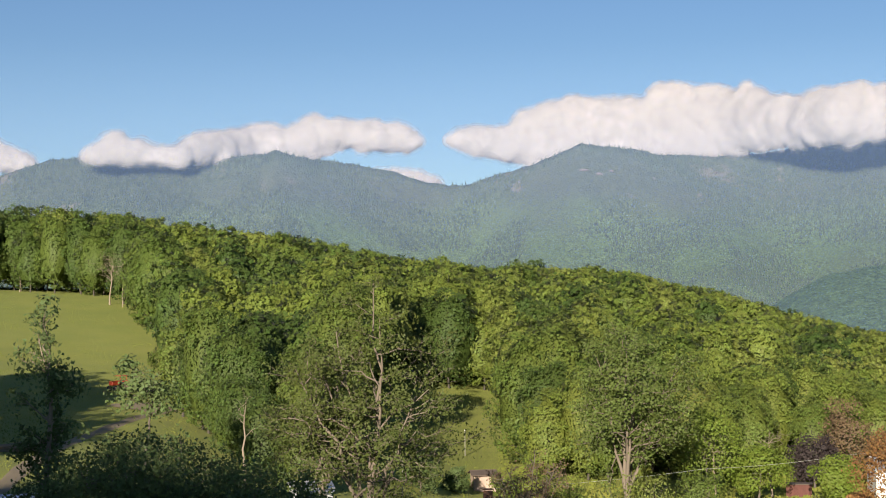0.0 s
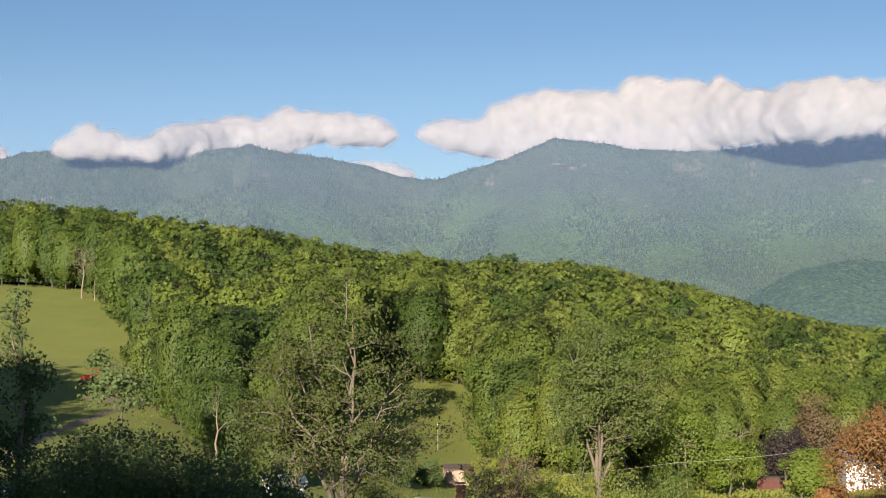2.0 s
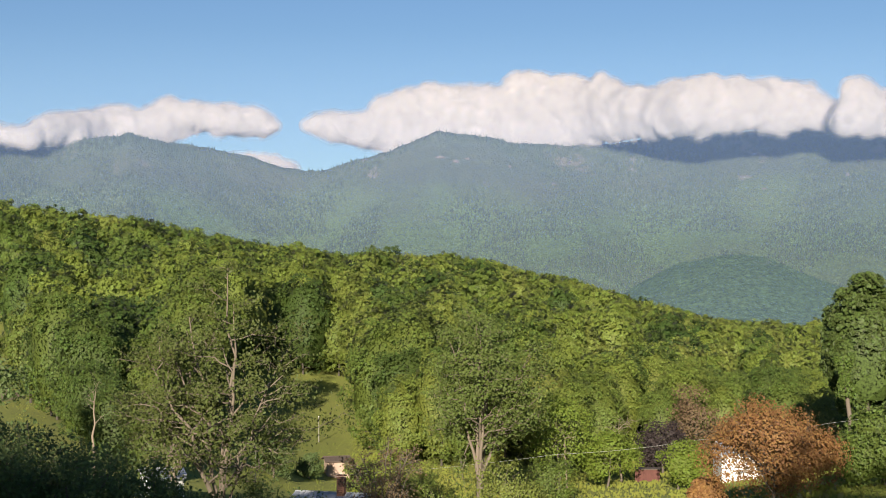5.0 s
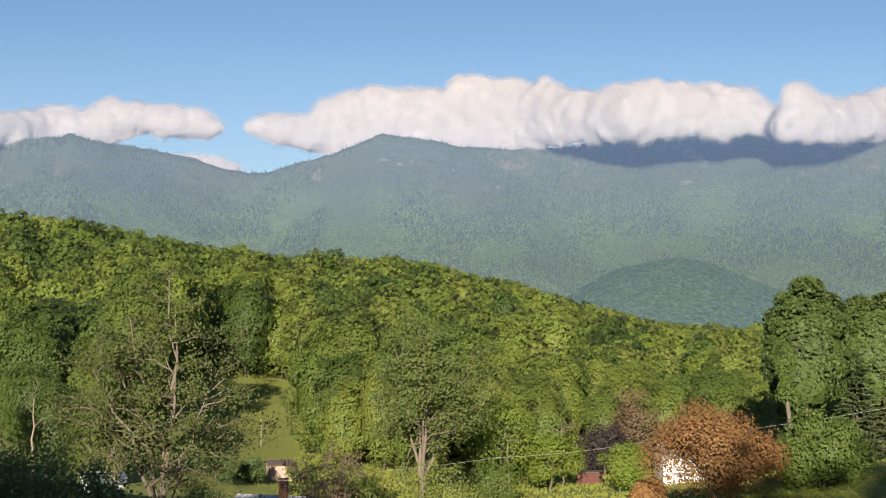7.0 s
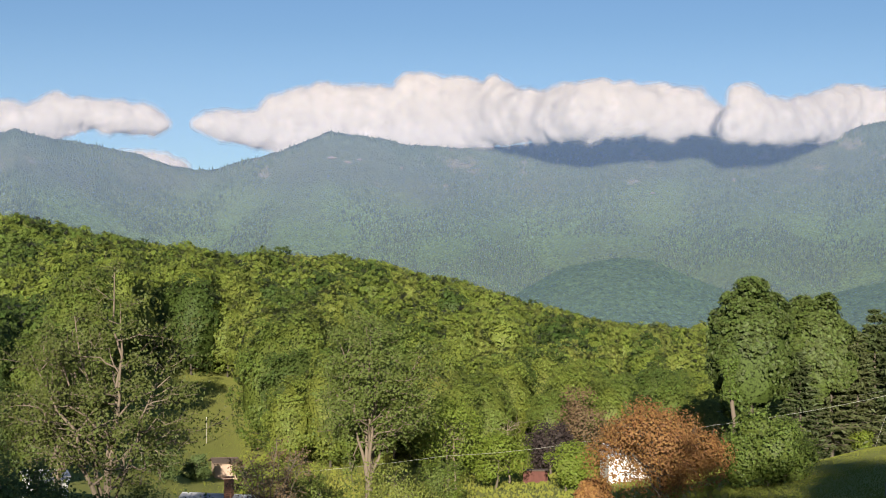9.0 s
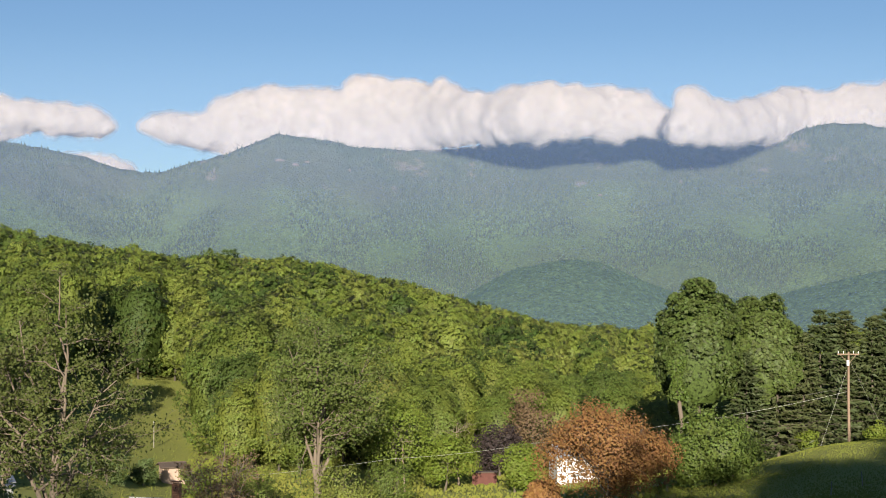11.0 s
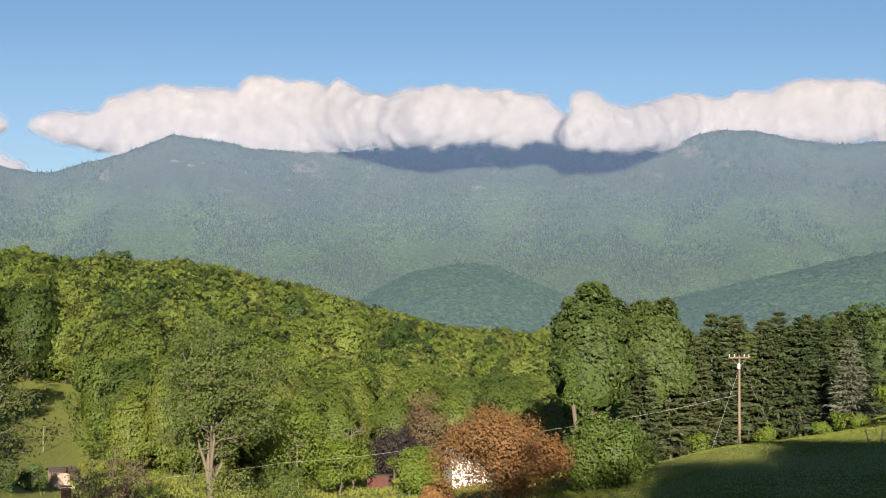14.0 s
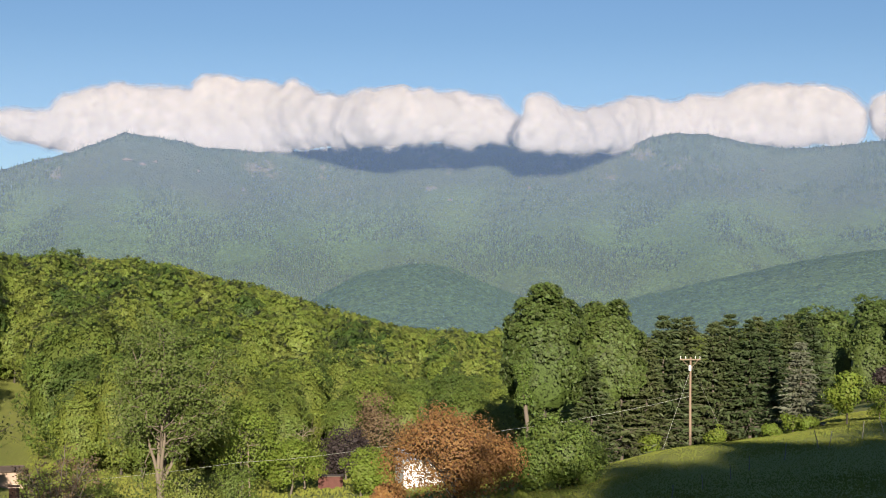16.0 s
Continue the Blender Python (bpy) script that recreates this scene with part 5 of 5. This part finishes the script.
def house(name, label, az, d, turn, wide, deep, wall_h, rise, wall_mat, roof_mat, windows=(), door=None, chimney=None, porch=False, sink=0.15, siding=True):
    """A gabled house: the ridge runs along its width; its front faces the lookout."""
    ob = new(name)
    tagged(ob, label, "house")
    ob.matrix_basis = Matrix.LocRotScale(spot(az, d, -sink), Euler((0, 0, radians(-az + turn))), (1, 1, 1))
    bm = bmesh.new()
    hw, hd, t = wide / 2, deep / 2, 0.2
    slab(wide, t, wall_h, 0, -hd + t / 2, 0, 0, bm)
    slab(wide, t, wall_h, 0, hd - t / 2, 0, 0, bm)
    for s in (-1, 1):
        x0, x1 = s * (hw - t), s * hw
        for_z = [(-hd + t, 0), (hd - t, 0), (hd - t, wall_h), (0, wall_h + rise * 0.96), (-hd + t, wall_h)]
        a = [bm.verts.new((x0, y, z)) for y, z in for_z]
        b = [bm.verts.new((x1, y, z)) for y, z in for_z]
        bm.faces.new(a if s < 0 else a[::-1])
        bm.faces.new(b[::-1] if s < 0 else b)
        for k in range(5):
            q = [a[k], a[(k + 1) % 5], b[(k + 1) % 5], b[k]]
            bm.faces.new(q[::-1] if s < 0 else q)
    bmesh.ops.recalc_face_normals(bm, faces=bm.faces)
    wall = part("wall", bm, wall_mat, ob)
    if siding:
        k = 0
        z = 0.1
        while z < wall_h - 0.1:
            part("clapboard", slab(wide - 0.02, 0.02, 0.2, 0, -hd - 0.012, z, 0.0), wall_mat, wall)
            z += 0.23
    slope = math.atan2(rise, hd)
    length = math.hypot(hd, rise) + 0.45
    for s in (-1, 1):
        m = Matrix.Translation((0, 0, wall_h + rise + 0.06)) @ Matrix.Rotation(-s * slope, 4, "X")
        bm = slab(wide + 0.7, length, 0.12, 0, s * length / 2, -0.06, 0.02)
        panel = part("roof", bm, roof_mat, ob, m=m)
        for q in range(int(wide / 0.6)):
            part("seam", slab(0.05, length, 0.04, -wide / 2 + 0.3 + q * 0.6, s * length / 2, 0.062), roof_mat, panel)
    part("ridge_cap", slab(wide + 0.72, 0.25, 0.08, 0, 0, wall_h + rise + 0.08, 0.02), roof_mat, ob)
    for x, z, w, h in windows:
        fr = part("window", slab(w + 0.2, 0.1, h + 0.2, x, -hd - 0.05, z - 0.1, 0.01), WHITE, ob, "white framed window")
        for sx in (-1, 1):
            part("pane", slab(w / 2 - 0.04, 0.03, h, x + sx * w / 4, -hd - 0.1, z), GLASS, fr)
        part("sill", slab(w + 0.3, 0.16, 0.06, x, -hd - 0.1, z - 0.16, 0.01), WHITE, fr)
    if door:
        dr = part("door", slab(0.95, 0.08, 2.05, door, -hd - 0.045, 0.15, 0.01), DARK, ob, "dark front door")
        part("handle", slab(0.04, 0.06, 0.12, door + 0.36, -hd - 0.11, 1.1), STEEL, dr)
    if chimney:
        x, y, w, top = chimney
        ch = new("chimney")
        ch.parent = ob
        rows = int((top - wall_h + 0.3) / 0.2)
        for k in range(rows):
            part("brick_course", slab(w, w * 0.8, 0.185, x, y, wall_h - 0.3 + k * 0.2, 0.012), BRICK, ch)
        part("cap", slab(w + 0.14, w * 0.8 + 0.14, 0.14, x, y, top, 0.02), BRICK, ch)
    if porch:
        for x in np.linspace(-hw + 0.1, hw - 0.1, 4):
            part("porch_post", slab(0.12, 0.12, wall_h - 0.25, x, -hd - 1.2, 0, 0.01), WALL_WHITE, ob)
        part("porch_rail", slab(wide, 0.08, 0.08, 0, -hd - 1.2, 0.85, 0.01), WALL_WHITE, ob)
        part("porch_roof", slab(wide + 0.3, 1.5, 0.1, 0, -hd - 0.65, wall_h - 0.25, 0.02), roof_mat, ob)
    return ob


house("white_house", "white clapboard house behind the copper maple", 16.25, 180, 10, 5.6, 6.0, 3.3, 1.0, WALL_WHITE, ROOF_GREY, [(1.7, 1.0, 0.9, 1.3)], 2.3)
house("chimney_house", "low house with pale grey roof and tall brick chimney", 1.25, 168, -25, 8.0, 5.5, 2.3, 1.1, WALL_WHITE, ROOF_GREY, [(-1.5, 0.9, 1.0, 1.0)], 1.2, (1.35, -0.5, 0.85, 5.3))
house("tan_house", "small tan house with a low brown roof", 1.42, 206, 8, 2.9, 3.6, 2.3, 0.4, WALL_TAN, ROOF_BROWN)
house("cabin", "small weathered white cabin with a pale tin roof", -4.95, 146, 8, 3.4, 3.6, 3.0, 0.35, WALL_WHITE, ROOF_GREY, [(0.9, 0.9, 0.7, 0.9)], -0.6, None, True)

barn = new("garden_shed")
tagged(barn, "low reddish-brown board shed in a garden", "shed")
barn.matrix_basis = Matrix.LocRotScale(spot(12.85, 186, -0.1), Euler((0, 0, radians(-12))), (1, 1, 1))
for k in range(14):
    part("board", slab(0.19, 0.05, 1.5, -1.4 + k * 0.205, -0.9, 0, 0.01), BARN, barn)
part("body", slab(2.85, 1.7, 1.48, 0, 0, 0, 0.02), BARN, barn)
part("roof", slab(3.1, 2.1, 0.1, 0, 0, 1.52, 0.02), ROOF_BROWN, barn)

# ---- red tractor, earth track, logs ----
tr = new("tractor")
tagged(tr, "small red tractor parked on the pasture", "tractor")
tr.matrix_basis = Matrix.LocRotScale(spot(-11.85, 250), Euler((0, 0, radians(-35))), (1.15, 1.15, 1.15))
part("hood", slab(0.7, 1.4, 0.62, 0, -0.75, 0.75, 0.08), RED, tr)
part("seat", slab(0.5, 0.45, 0.5, 0, 0.75, 0.95, 0.06), RUBBER, tr)
part("canopy", slab(1.3, 1.4, 0.08, 0, 0.5, 2.0, 0.03), RED, tr)
for x in (-0.55, 0.55):
    part("canopy_post", slab(0.06, 0.06, 1.2, x, 0.95, 0.82, 0.01), RED, tr)
    part("fender", slab(0.3, 1.0, 0.12, x * 1.25, 0.6, 1.25, 0.03), RED, tr)
for x, y, r in ((-0.75, 0.6, 0.62), (0.75, 0.6, 0.62), (-0.6, -1.1, 0.36), (0.6, -1.1, 0.36)):
    w = piece("wheel", raw_mesh("wheel", [tube([(x - 0.14, y, r), (x - 0.12, y, r), (x + 0.12, y, r), (x + 0.14, y, r)], [r * 0.9, r, r, r * 0.9], 16)], RUBBER), tr)
    piece("rim", raw_mesh("rim", [tube([(x - 0.15, y, r), (x + 0.15, y, r), (x + 0.151, y, r)], [r * 0.55, r * 0.55, 0.01], 12), tube([(x - 0.151, y, r), (x - 0.15, y, r)], [0.01, r * 0.55], 12)], WALL_TAN), w, "tan wheel rim")


def strip(name, line, wide, lift, mat, label):
    """A strip that follows the ground along a line of (turn, distance)."""
    pts = np.array([[d * math.sin(radians(a)), d * math.cos(radians(a))] for a, d in line])
    u = np.linspace(0, len(pts) - 1, 24 * (len(pts) - 1))
    k = np.arange(len(pts))
    c = np.stack([hermite(k, pts[:, 0], u), hermite(k, pts[:, 1], u)], -1)
    t = unit(np.gradient(c, axis=0))
    side = np.stack([t[:, 1], -t[:, 0]], -1)
    half = wide / 2 * (1 + 0.3 * vnoise(u * 3, 0.5))
    cols = [c + side * (half * s)[:, None] for s in np.linspace(-1, 1, 7)]
    g = np.stack(cols, 1)
    z = land(g[..., 0], g[..., 1]) + lift - 0.1 * (np.abs(np.linspace(-1, 1, 7)) > 0.95)
    v = np.concatenate([g, z[..., None]], -1).reshape(-1, 3)
    n = len(u)
    i, j = np.meshgrid(np.arange(n - 1), np.arange(6), indexing="ij")
    f = np.stack([i * 7 + j, i * 7 + j + 1, (i + 1) * 7 + j + 1, (i + 1) * 7 + j], -1).reshape(-1, 4)
    return tagged(new(name, raw_mesh(name, [(v, f)], mat, smooth=True)), label, "track", kind="structure")


strip("dirt_track", [(-17.5, 118), (-15.6, 138), (-14.2, 165), (-12.6, 192), (-11.2, 214), (-10.2, 226)], 2.0, 0.08, DIRT, "bare earth farm track across the pasture")
strip("earth_bank", [(-11.6, 226), (-10.9, 229), (-10.0, 231)], 9.0, 0.14, DIRT, "patch of bare reddish earth beside the pasture")

logs = new("log_pile")
tagged(logs, "heap of grey weathered logs and branches", "log pile")
logs.matrix_basis = Matrix.LocRotScale(spot(-15.6, 163), Euler((0, 0, radians(25))), (1, 1, 1))
lr = np.random.default_rng(88)
for k in range(22):
    y, z = lr.normal() * 0.7, 0.12 + 0.9 * lr.random() * (1 - min(1, 0.0))
    z *= max(0.15, 1 - abs(y) / 1.8)
    l = 2.4 + 2.2 * lr.random()
    x = lr.normal() * 0.5
    a = lr.normal() * 0.25
    e0, e1 = (x - l / 2 * math.cos(a), y - l / 2 * math.sin(a), z), (x + l / 2 * math.cos(a), y + l / 2 * math.sin(a), z + 0.15 * lr.normal())
    rad = 0.09 + 0.09 * lr.random()
    piece("log", raw_mesh("log", [tube([np.array(e0) - [0.01, 0, 0], e0, e1, np.array(e1) + [0.01, 0, 0]], [0.01, rad, rad * 0.8, 0.01], 7)], BARK_PALE), logs)
shelter = new("lean_to")
tagged(shelter, "low lean-to with a blue sheet roof", "shelter")
shelter.matrix_basis = Matrix.LocRotScale(spot(-15.3, 116), Euler((0, 0, radians(15))), (1, 1, 1))
part("sheet_roof", slab(3.0, 2.2, 0.08, 0, 0, 1.55, 0.02), BLUE, shelter)
for x in (-1.35, 1.35):
    for y in (-0.95, 0.95):
        part("post", slab(0.1, 0.1, 1.55, x, y, 0, 0.01), POST, shelter)
tree("purple_shrub", broadleaf(560, 4.5, 4.5, foot=0.05, lobes=12, n=2200, size=0.34, fill=0.6, trunk=0.1, spread=0.28, cores=0.6), BARK, LEAF_PURPLE, "dark red-leaved small tree before the wood", m=stand(33.0, 185))
